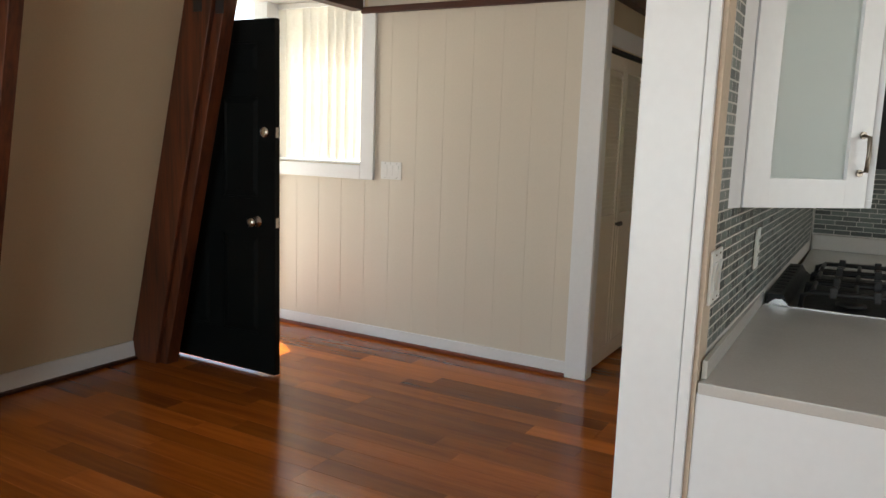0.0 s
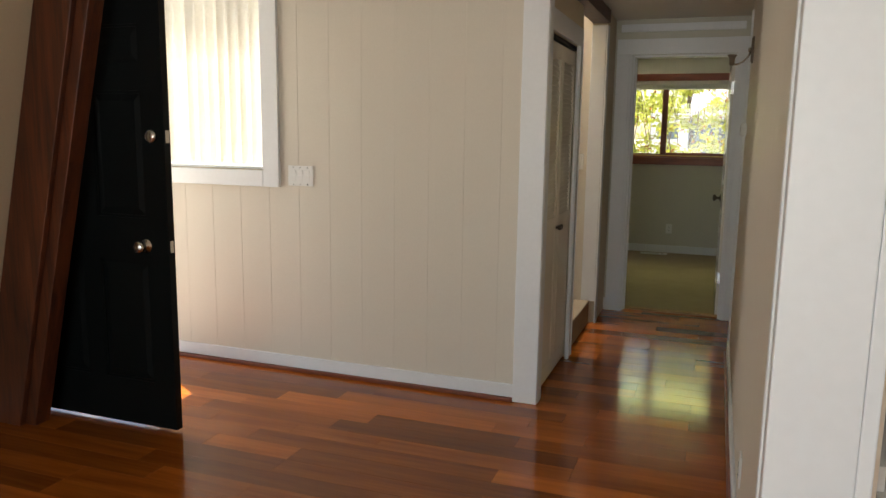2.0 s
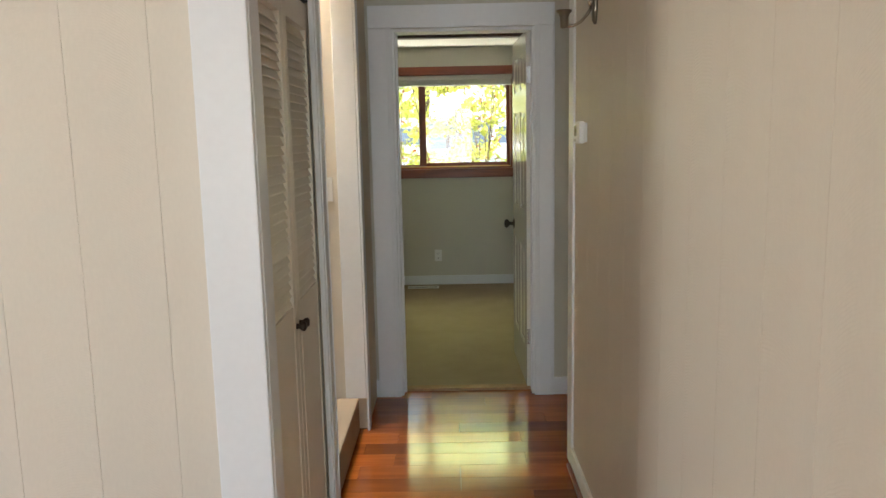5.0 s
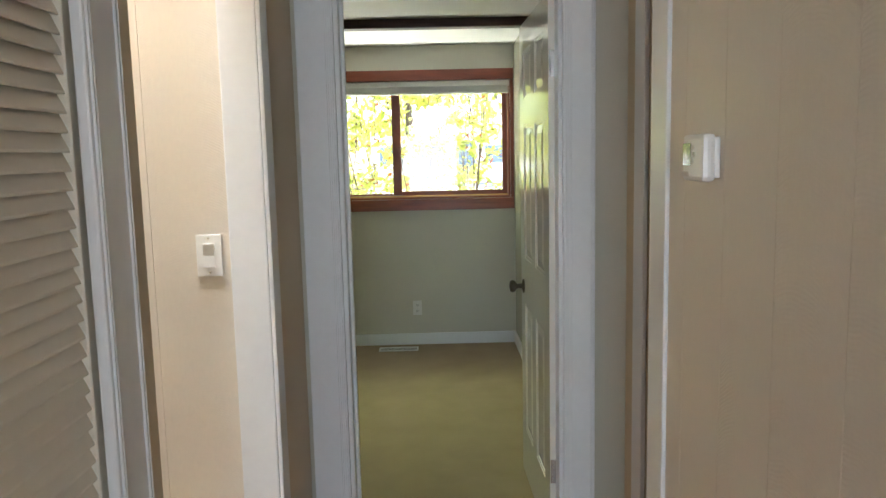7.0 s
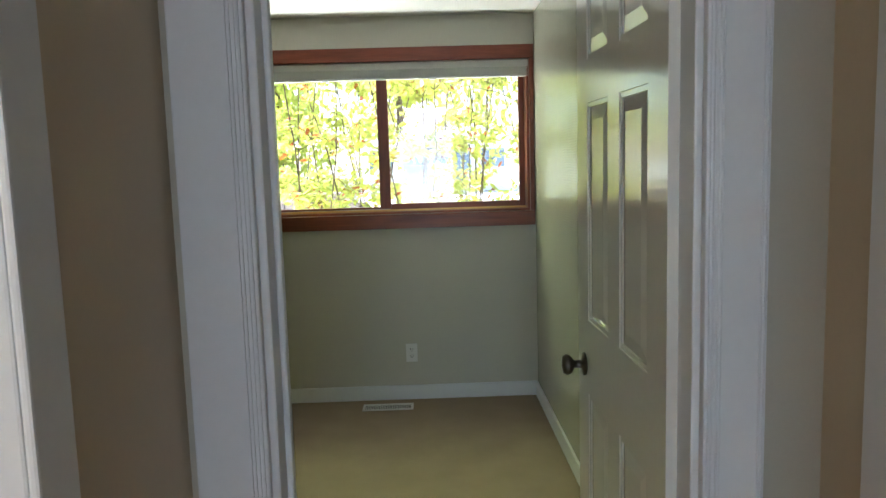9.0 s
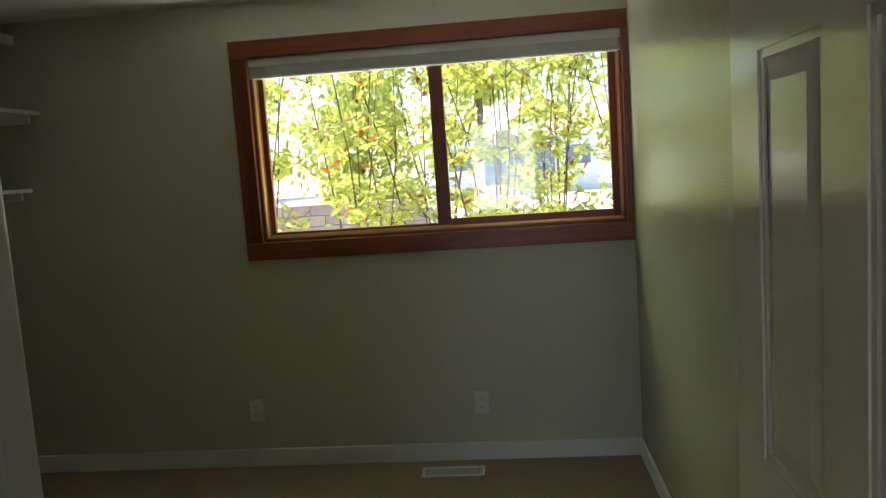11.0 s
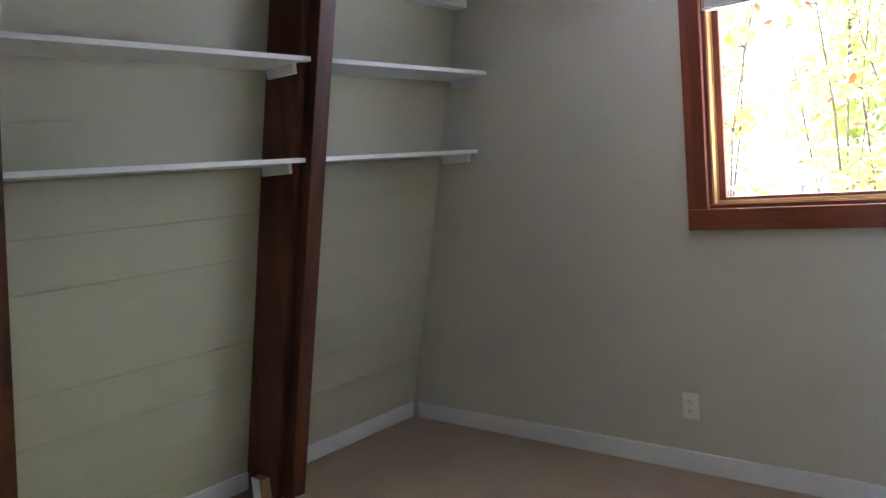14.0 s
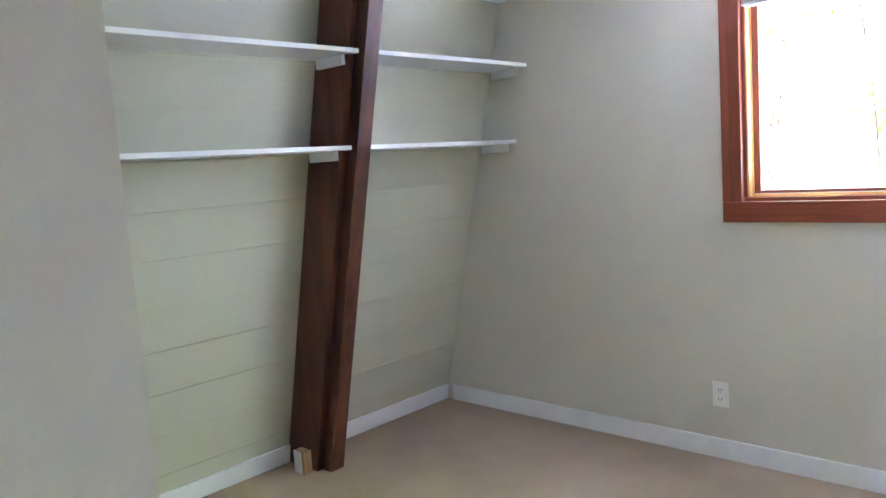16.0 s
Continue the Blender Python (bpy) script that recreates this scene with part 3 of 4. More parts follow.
entry_post = leaning_post(2.738, 2.855, "dark stained timber post leaning with the living room wall")
for x0, x1, z0 in ((-2.655, -2.592, 2.020), (-2.490, -2.432, 2.002)):
    part("strap", blocks((x0, x1, 2.7315, 2.7375, z0, CEIL - 0.002), bevel=0.002), IRON, entry_post, "dark iron strap")
leaning_post(1.62, 1.715, "dark stained timber post leaning with the living room wall")
leaning_post(8.360, 8.469, "dark stained timber post leaning with the bedroom wall")
leaning_post(7.170, 7.285, "dark stained timber post leaning with the bedroom wall")

bl = thing("wood_block", "small white-painted offcut of wood at a post's foot", "wood block", at=(-3.075, 8.325, 0.012))
part("block", blocks((-0.045, 0.03, -0.022, 0.022, 0, 0.105), bevel=0.003), PALE_WOOD, bl)
part("painted_face", blocks((-0.045, 0.012, -0.0245, -0.0225, 0.001, 0.104)), WHITE, bl, "white painted face")

# ---- bedroom shelves ----


def wall_shelf(y0, y1, z, front, cleat_lo, cleat_hi, thick=0.018, end=None):
    e = end or y1
    t = thing("wall_shelf", "white painted shelf board fixed between posts on the sloping wall", "shelf", "shelves on the sloping wall")
    part("board", prism([(wall_x(z - thick) + 0.014, z - thick), (front, z - thick), (front, z), (wall_x(z) + 0.014, z)], "y", y0, y1), WHITE, t)
    for use, a, b in ((cleat_lo, y0 + 0.001, y0 + 0.02), (cleat_hi, e - 0.02, e - 0.001)):
        if use:
            part("cleat", blocks((wall_x(z) + 0.03, front - 0.05, a, b, z - thick - 0.041, z - thick - 0.001), bevel=0.003), WHITE, t)
    return t


for z, front in ((1.492, -2.632), (1.868, -2.542)):
    wall_shelf(8.481, BW - 0.004, z, front, False, True)
    wall_shelf(7.292, 8.388, z, front, False, True, end=8.358)
wall_shelf(8.481, BW - 0.004, 2.240, -2.63, False, False, 0.05)

# ---- bedroom window ----
win = holder("window_bedroom", "wide sliding window in a red-brown stained wooden frame", "window")
WX0, WX1, WZ0, WZ1 = -1.47, 0.29, 1.15, 2.04
part("window_frame", joined(blocks((WX0 - 0.082, WX1 + 0.026, BW - 0.022, BW - 0.002, WZ1, WZ1 + 0.08), (WX0 - 0.082, WX1 + 0.026, BW - 0.022, BW - 0.002, WZ0 - 0.085, WZ0), bevel=0.003)), REDWOOD, win)
part("window_frame", blocks((WX0 - 0.082, WX0, BW - 0.021, BW - 0.002, WZ0 + 0.001, WZ1 - 0.001), (WX1, WX1 + 0.026, BW - 0.021, BW - 0.002, WZ0 + 0.001, WZ1 - 0.001), bevel=0.003), REDWOOD_V, win)
part("window_sill", blocks((WX0 + 0.001, WX1 - 0.001, BW - 0.001, BW + 0.148, WZ0 + 0.001, WZ0 + 0.016), bevel=0.003), REDWOOD, win)
part("jamb", blocks((WX0 + 0.001, WX0 + 0.016, BW - 0.001, BW + 0.148, WZ0 + 0.017, WZ1 - 0.001), (WX1 - 0.016, WX1 - 0.001, BW - 0.001, BW + 0.148, WZ0 + 0.017, WZ1 - 0.001)), REDWOOD_V, win)
# thin golden strips paint the sunlit inner edges of jamb and sill
part("stop", blocks((WX0 + 0.0165, WX0 + 0.0205, BW + 0.006, BW + 0.043, WZ0 + 0.0165, WZ1 - 0.004), (WX0 + 0.021, WX1 - 0.017, BW + 0.004, BW + 0.010, WZ0 + 0.0165, WZ0 + 0.0215), bevel=0.0008), SUNLIT_JAMB, win, "golden wooden strip with sunlight on the jamb put into its colour")
part("channel", blocks((WX0 + 0.017, WX0 + 0.022, BW + 0.0525, BW + 0.0595, WZ0 + 0.03, WZ1 - 0.02), (WX0 + 0.023, -0.55, BW + 0.0525, BW + 0.0595, WZ0 + 0.017, WZ0 + 0.030)), BLIND, win, "grey metal channel")
part("track", blocks((WX0 + 0.017, WX1 - 0.017, BW + 0.045, BW + 0.051, WZ0 + 0.017, WZ0 + 0.027), (WX0 + 0.017, WX0 + 0.024, BW + 0.045, BW + 0.052, WZ0 + 0.03, WZ1 - 0.02)), BRICK_TRIM, win, "golden metal track edge")


def sash(x0, x1, y, left, right, low=0.03):
    s = part("sash", blocks((x0, x0 + left, y, y + 0.03, WZ0 + 0.02, WZ1 - 0.002), (x1 - right, x1, y, y + 0.03, WZ0 + 0.02, WZ1 - 0.002), bevel=0.003), REDWOOD_V, win)
    part("rail", blocks((x0 + left, x1 - right, y + 0.001, y + 0.029, WZ0 + 0.02, WZ0 + 0.02 + low), (x0 + left, x1 - right, y + 0.001, y + 0.029, WZ1 - 0.04, WZ1 - 0.002), bevel=0.003), REDWOOD, s)
    g = part("pane", blocks((x0 + left - 0.004, x1 - right + 0.004, y + 0.013, y + 0.017, WZ0 + 0.03, WZ1 - 0.03)), GLASS, s, "clear window glass")
    g.visible_shadow = False


sash(WX0 + 0.02, -0.545, BW + 0.060, 0.028, 0.066, 0.022)
sash(-0.600, WX1 - 0.018, BW + 0.095, 0.05, 0.034, 0.038)

blind = thing("window_blind", "raised pale slatted blind bunched at the window's head", "blind")
part("headrail", blocks((WX0 + 0.004, WX1 - 0.004, BW - 0.004, BW + 0.04, 1.995, 2.037), bevel=0.003), BLIND, blind)
for i in range(9):
    part("slat", blocks((WX0 + 0.006, WX1 - 0.006, BW - 0.002, BW + 0.036, 1.954 + i * 0.0045, 1.9565 + i * 0.0045)), BLIND, blind)
part("bottom_rail", blocks((WX0 + 0.005, WX1 - 0.005, BW - 0.003, BW + 0.038, 1.940, 1.952), bevel=0.003), BLIND, blind)
for x in (-0.90, -0.27):
    part("clip", blocks((x - 0.02, x + 0.02, BW - 0.006, BW + 0.01, 1.934, 1.946), bevel=0.002), PLASTIC, blind)

# ---- outlets, switches, vent ----


def outlet(at, turn, label):
    """A wall plate with two sockets, facing -y before it is turned."""
    t = thing("power_outlet", label, "outlet", "wall outlets", at, turn)
    part("plate", blocks((-0.035, 0.035, -0.006, 0, -0.057, 0.057), bevel=0.002), PLASTIC, t)
    for z in (-0.021, 0.021):
        s = part("socket", blocks((-0.017, 0.017, -0.009, -0.006, z - 0.015, z + 0.015), bevel=0.002), PLASTIC, t)
        part("slots", blocks((-0.009, -0.006, -0.0097, -0.009, z - 0.003, z + 0.007), (0.006, 0.009, -0.0097, -0.009, z - 0.003, z + 0.006), (-0.002, 0.002, -0.0097, -0.009, z - 0.011, z - 0.007)), SLOT, s)
    return t


outlet((-1.59, BW - 0.001, 0.303), 0, "white twin power outlet low on the bedroom wall")
outlet((-0.450, BW - 0.001, 0.303), 0, "white twin power outlet low on the bedroom wall")
outlet((HALL_X - 0.003, 2.92, 0.27), -90, "white twin power outlet low on the hall wall")


def rocker_switch(n, at, turn, label, proud=0.0):
    w = 0.024 + 0.046 * n
    t = thing("light_switch", label, "light switch", "", at, turn)
    part("plate", blocks((-w / 2, w / 2, -0.006, 0, -0.058, 0.058), bevel=0.002), PLASTIC, t)
    for i in range(n):
        c = (i - (n - 1) / 2) * 0.046
        part("rocker", joined(prism([(-0.0065, -0.033), (-0.0065, 0.033), (-0.012, 0.033), (-0.0075, 0.0), (-0.009, -0.033)], "x", c - 0.016, c + 0.016)), PLASTIC, t)
        for z in (-0.048, 0.048):
            part("screw", turned([(0.0024, -0.0075), (0.0024, -0.006)], 8, "y", (c, 0, z)), NICKEL, t)
    return t


rocker_switch(3, (-2.196, W1 - 0.003, 1.170), 0, "white triple rocker light switch beside the window")
rocker_switch(1, (-0.925, 5.826, 1.222), 0, "white single rocker light switch by the stair")

vent = thing("floor_vent", "white metal floor register set in the carpet", "vent", at=(-0.597, 9.35, 0.013))
part("frame", blocks((-0.15, 0.15, -0.055, -0.040, 0, 0.006), (-0.15, 0.15, 0.040, 0.055, 0, 0.006), (-0.15, -0.135, -0.040, 0.040, 0, 0.006), (0.135, 0.15, -0.040, 0.040, 0, 0.006), bevel=0.0015), PLASTIC, vent)
part("duct", blocks((-0.134, 0.134, -0.039, 0.039, -0.004, 0.0005)), SLOT, vent)
for i in range(26):
    x = -0.128 + i * 0.01025
    part("slat", blocks((x - 0.0022, x + 0.0022, -0.039, 0.039, 0.001, 0.005)), PLASTIC, vent)

# ---- doors ----


def knob(parent, x, z, y, side, metal, name="door_knob"):
    """A round knob on a rose, standing out along y by side."""
    s = side
    k = part(name, turned([(0.032, 0), (0.032, 0.006 * 1), (0.012, 0.010), (0.011, 0.030), (0.026, 0.042), (0.029, 0.052), (0.024, 0.062), (0.004, 0.066)], 20, "y"), metal, parent)
    k.location = (x, y, z)
    if s < 0:
        k.rotation_euler = (0, 0, math.pi)
    return k


def panel_door(name, width, height, material, label, group=""):
    """A six-panel leaf, hinge at x=0, running along +x, 40 mm thick about y=0, with raised panels both sides."""
    t = thing(name, label, "door", group)
    st, mid = 0.115, 0.10
    cols = [(st, width / 2 - mid / 2), (width / 2 + mid / 2, width - st)]
    rows = [(0.22, 0.80), (1.005, 1.58), (1.69, height - 0.115)]
    part("core", blocks((0, width, -0.012, 0.012, 0, height)), material, t)
    rails = [(0, st, 0, height), (width - st, width, 0, height), (width / 2 - mid / 2, width / 2 + mid / 2, 0.22, height - 0.115)]
    rails += [(st, width - st, 0, 0.22), (st, width - st, height - 0.115, height)]
    for side in (-1, 1):
        for x0, x1, z0, z1 in rails:
            part("stile" if x1 - x0 < 0.2 else "rail", blocks((x0, x1, min(side * 0.012, side * 0.020), max(side * 0.012, side * 0.020), z0, z1)), material, t)
        for a, b in ((0.80, 1.005), (1.58, 1.69)):
            for x0, x1 in cols:
                part("rail", blocks((x0, x1, min(side * 0.012, side * 0.020), max(side * 0.012, side * 0.020), a, b)), material, t)
        for x0, x1 in cols:
            for z0, z1 in rows:
                bm = bmesh.new()
                lo = [bm.verts.new(p) for p in ((x0 + .012, side * .012, z0 + .012), (x1 - .012, side * .012, z0 + .012), (x1 - .012, side * .012, z1 - .012), (x0 + .012, side * .012, z1 - .012))]
                hi = [bm.verts.new(p) for p in ((x0 + .045, side * .019, z0 + .045), (x1 - .045, side * .019, z0 + .045), (x1 - .045, side * .019, z1 - .045), (x0 + .045, side * .019, z1 - .045))]
                bm.faces.new(hi)
                for i in range(4):
                    bm.faces.new((lo[i], lo[(i + 1) % 4], hi[(i + 1) % 4], hi[i]))
                bmesh.ops.recalc_face_normals(bm, faces=bm.faces)
                pn = part("raised_panel", bm, material, t)
                fr = bmesh.new()
                for q in ((x0, x0 + .012, z0, z1), (x1 - .012, x1, z0, z1), (x0, x1, z0, z0 + .012), (x0, x1, z1 - .012, z1)):
                    box(fr, q[0], q[1], min(side * .0125, side * .017), max(side * .0125, side * .017), q[2], q[3])
                part("moulding", fr, material, pn)
    return t


front = panel_door("front_door", 0.91, 1.985, BLACK, "open black-painted six-panel front door")
front.matrix_world = pose(-3.185, 2.965, 0.018, 0, 0, 0)
knob(front, 0.785, 0.878, -0.020, -1, NICKEL)
part("deadbolt", turned([(0.030, 0), (0.030, 0.012), (0.022, 0.018), (0.004, 0.02)], 20, "y"), NICKEL, front).matrix_basis = pose(0.842, -0.020, 1.378, 0, 0, 180)
for z in (0.878, 1.378):
    part("latch_plate", blocks((0.9095, 0.912, -0.012, 0.012, z - 0.028, z + 0.028), bevel=0.0005), NICKEL, front)

bed = panel_door("bedroom_door", 0.735, 2.005, WHITE_DOOR, "open white six-panel bedroom door with bronze knob")
bed.matrix_world = pose(0.123, 6.392, 0.022, 0, 0, 91.0)
knob(bed, 0.662, 0.873, 0.020, 1, BRONZE)
knob(bed, 0.662, 0.873, -0.020, -1, BRONZE)
for z in (0.25, 1.72):
    h = part("hinge", joined(blocks((-0.0025, -0.0005, -0.018, 0.018, z, z + 0.09))), STEEL, bed, "steel butt hinge")
    part("hinge_pin", tube([(-0.004, -0.024, z), (-0.004, -0.024, z + 0.09)], 0.006), STEEL, h)

niche = thing("niche_door", "closed plain dark brown door in the hall niche", "door", at=(0.40, 5.505, 0.01), turn=90)
# plain leaf in one even dark brown
part("leaf", blocks((0, 0.55, -0.02, 0.02, 0, 2.02), bevel=0.003), BROWN_DOOR, niche)
for z in (0.25, 1.72):
    part("hinge", blocks((0.545, 0.5515, 0.0205, 0.024, z, z + 0.09), bevel=0.001), DARK_NICKEL, niche, "dark butt hinge")
# closet doors
for k, y in enumerate((4.076, 4.478)):
    leaf = thing("closet_door", "cream folding closet door, louvred above a flat panel", "closet door", "folding closet doors", (-0.818, y, 0.02))
    W, Ht, J = 0.398, 1.895, 0.945
    for a in (0, W - 0.045):
        part("stile", blocks((-0.014, 0.014, a, a + 0.045, 0, Ht), bevel=0.003), LOUVRE, leaf)
    for a, b in ((0, 0.10), (Ht - 0.085, Ht)):
        part("rail", blocks((-0.0135, 0.0135, 0.045, W - 0.045, a, b), bevel=0.002), LOUVRE, leaf)
    part("lower_panel", blocks((-0.012, 0.012, 0.0455, W - 0.0455, 0.1005, J - 0.004), bevel=0.0015), LOUVRE, leaf)
    part("panel_moulding", blocks((0.012, 0.0155, 0.045, 0.053, 0.10, J - 0.09), (0.012, 0.0155, W - 0.053, W - 0.045, 0.10, J - 0.09), bevel=0.001), LOUVRE, leaf)
    slat = mesh_of("slat", prism([(-0.0100, 0.0170), (-0.0070, 0.0190), (0.0090, -0.0150), (0.0095, -0.0190), (0.0060, -0.0190)], "y", 0.045, W - 0.045), LOUVRE)
    n = 32
    for i in range(n):
        piece("slat", slat, leaf, (0, 0, J + 0.019 + i * (Ht - 0.085 - J - 0.012) / n))
    kk = part("door_knob", turned([(0.010, 0), (0.007, 0.008), (0.014, 0.016), (0.016, 0.024), (0.010, 0.030), (0.002, 0.031)], 16, "x"), BRONZE, leaf)
    kk.location = (0.0145, W - 0.022 if k == 0 else 0.022, 0.875)
structure("closet_track", blocks((-0.842, -0.80, 4.075, 4.876, 1.925, 1.948)), SLOT, "dark track above the closet doors", "track")

# stair
for i in range(3):
    st = thing("stair_step", "beige carpeted stair step leading up from the hall", "stair step", "carpeted stair", (-0.80 - 0.27 * i, 0, 0))
    part("tread", blocks((-0.272, 0.0, 5.046, 5.805, 0.178 * i + (0.0 if i == 0 else 0.001), 0.178 * (i + 1)), bevel=0.012), CARPET, st)

# ---- living room window with vertical blind ----
lw = holder("window_living", "white-framed living room window", "window")
part("window_frame", blocks((-2.436, -2.330, W1 - 0.026, W1 - 0.003, 1.10, 2.185), (-3.215, -2.436, W1 - 0.027, W1 - 0.003, 1.10, 1.195), bevel=0.004), WHITE, lw)
part("window_sill", blocks((-3.216, -2.442, W1 - 0.002, W1 + 0.118, 1.201, 1.215), (-2.455, -2.442, W1 - 0.002, W1 + 0.118, 1.216, 2.298)), WHITE, lw)
pg = part("pane", blocks((-3.216, -2.457, W1 + 0.095, W1 + 0.099, 1.216, 2.298)), GLASS, lw, "clear window glass")
pg.visible_shadow = False
vb = thing("vertical_blind", "closed white vertical blind glowing in daylight", "blind")
part("headrail", blocks((-3.21, -2.46, W1 + 0.02, W1 + 0.06, 2.262, 2.295)), PLASTIC, vb)
for i in range(10):
    c = -3.17 + i * 0.0745
    v = part("vane", prism([(-0.0445, -0.003), (0.0, 0.0), (0.0445, -0.003), (0.0445, -0.0018), (0.0, 0.0012), (-0.0445, -0.0018)], "z", 1.222, 2.26), VANE, vb)
    v.matrix_basis = pose(c, W1 + 0.045, 0, 0, 0, 22 + 4 * math.sin(i * 2.3))
fp = thing("porch_post", "yellowish wooden porch post outside the window", "post")
part("post", blocks((-2.56, -2.50, W1 + 0.5, W1 + 0.56, -0.5, 2.3), bevel=0.004), PALE_WOOD, fp)
structure("porch_slab", blocks((-6.0, -3.34, 2.2, 4.9, -0.5, -0.03)), CONCRETE, "pale porch slab outside the front door", "porch")
structure("door_sill", blocks((-3.34, -3.2, 2.986, 3.899, -0.012, 0.012), bevel=0.004), STEEL, "metal sill of the front door", "sill")

# ---- hall fixtures ----
th = thing("thermostat", "white wall thermostat with a small grey display", "thermostat", at=(HALL_X - 0.003, 5.112, 1.468), turn=-90)
part("base", blocks((-0.046, 0.046, -0.010, 0, -0.036, 0.036), bevel=0.003), PLASTIC, th)
part("body", blocks((-0.053, 0.053, -0.034, -0.0102, -0.042, 0.042), bevel=0.009), PLASTIC, th)
part("display", blocks((-0.045, -0.006, -0.0355, -0.034, -0.014, 0.026), bevel=0.0005), LENS, th, "grey liquid crystal display")
for i in range(3):
    part("button", turned([(0.0045, -0.0365), (0.0045, -0.033)], 10, "y", (-0.042 + i * 0.0125, 0, -0.029)), BLIND, th)
for x, z in ((0.004, 0.017), (0.013, 0.006), (0.003, -0.006)):
    part("button", turned([(0.0052, -0.0365), (0.0052, -0.033)], 10, "y", (x, 0, z)), BLIND, th)

sc = thing("wall_sconce", "aged nickel wall sconce with an empty socket cup", "wall lamp", at=(HALL_X - 0.003, 4.92, 1.915), turn=-90)
part("back_plate", turned([(0.030, 0), (0.030, -0.008), (0.026, -0.014), (0.004, -0.016)], 24, "y"), DARK_NICKEL, sc).scale = (0.85, 1.0, 2.5)
part("boss", turned([(0.014, -0.014), (0.014, -0.026), (0.004, -0.030)], 16, "y"), NICKEL, sc)
part("arm", tube([(0, -0.016, -0.012), (0, -0.030, -0.040), (0, -0.052, -0.064), (0, -0.078, -0.078), (0, -0.108, -0.080)], 0.0055, 10), NICKEL, sc)
cup = part("cup", turned([(0.008, -0.086), (0.014, -0.082), (0.015, -0.050), (0.019, -0.038), (0.027, -0.030), (0.027, -0.025), (0.013, -0.027)], 24, "z", (0, -0.112, 0)), DARK_NICKEL, sc)
part("socket", turned([(0.011, -0.030), (0.011, -0.021), (0.006, -0.020)], 16, "z", (0, -0.112, 0)), PLASTIC, cup, "pale lamp socket")

dl = thing("downlight", "round white recessed ceiling light, unlit", "ceiling light", at=(-0.25, 4.95, CEIL))
part("ring", turned([(0.085, -0.008), (0.085, -0.001), (0.055, -0.001), (0.055, -0.006)], 28), PLASTIC, dl)
part("lens", turned([(0.054, -0.004), (0.054, -0.002), (0.001, -0.002)], 24), FROST, dl)

# ---- kitchen ----
KX = 0.300
tile_wall = structure("backsplash", blocks((KX - 0.01, KX, 1.450, 4.0, 0.90, CEIL), (KX + 0.001, 1.25, 3.992, 4.0, 0.90, CEIL)), GROUT, "mosaic tile backsplash of grey-green strips", "backsplash")
ct = thing("countertop", "pale grey quartz worktop with thick edge", "worktop")
part("slab", blocks((KX + 0.006, 1.05, 1.425, 2.376, 0.882, 0.908), bevel=0.003), QUARTZ, ct)
part("upstand", blocks((KX + 0.007, KX + 0.018, 1.45, 2.374, 0.909, 0.950), bevel=0.002), QUARTZ, ct)
ct2 = thing("countertop", "pale grey quartz corner worktop beyond the range", "worktop")
part("slab", blocks((KX + 0.05, 1.6, 3.145, 3.970, 0.872, 0.910), bevel=0.003), QUARTZ, ct2)
part("upstand", blocks((KX + 0.05, 1.6, 3.953, 3.970, 0.911, 0.985), bevel=0.002), QUARTZ, ct2)
cab = thing("base_cabinet", "white base cabinet with plain end panel", "cabinet")
part("body", blocks((KX + 0.002, 0.96, 1.446, 2.372, 0.10, 0.8815), bevel=0.003), WHITE, cab)
part("end_panel", blocks((KX + 0.002, 0.98, 1.432, 1.4455, 0.0, 0.8815), bevel=0.003), WHITE, cab)
part("toe_kick", blocks((KX + 0.01, 0.90, 1.4465, 2.37, 0.0, 0.0995)), SLOT, cab)
part("door", blocks((0.9605, 0.98, 1.46, 2.36, 0.12, 0.87), bevel=0.003), WHITE, cab)
cab2 = thing("base_cabinet", "white base cabinet below the corner worktop", "cabinet")
part("body", blocks((KX + 0.05, 1.55, 3.145, 3.968, 0.0, 0.871)), WHITE, cab2)

rg = thing("gas_range", "black and stainless slide-in gas range", "range", at=(0.322, 2.380, -0.008))
part("body", blocks((0.002, 0.66, 0.002, 0.758, 0.0, 0.895), bevel=0.004), STEEL, rg)
part("cooktop", blocks((0.0, 0.66, 0.0, 0.76, 0.896, 0.915), bevel=0.004), ENAMEL, rg)
part("edge_trim", blocks((0.0, 0.66, -0.002, 0.006, 0.907, 0.919), bevel=0.001), STEEL, rg, "bright steel edge")
part("back_rail", prism([(0.002, 0.916), (0.070, 0.916), (0.050, 0.950), (0.002, 0.950)], "y", 0.012, 0.748), ENAMEL, rg)
for y in (0.0, 0.749):
    part("rail_cap", prism([(0.004, 0.9165), (0.074, 0.9165), (0.050, 0.938), (0.030, 0.938)], "y", y, y + 0.011), STEEL, rg, "bright steel end cap")
for i in range(9):
    part("vent_slot", blocks((0.010, 0.042, 0.06 + i * 0.075, 0.10 + i * 0.075, 0.9495, 0.9515)), SLOT, rg)
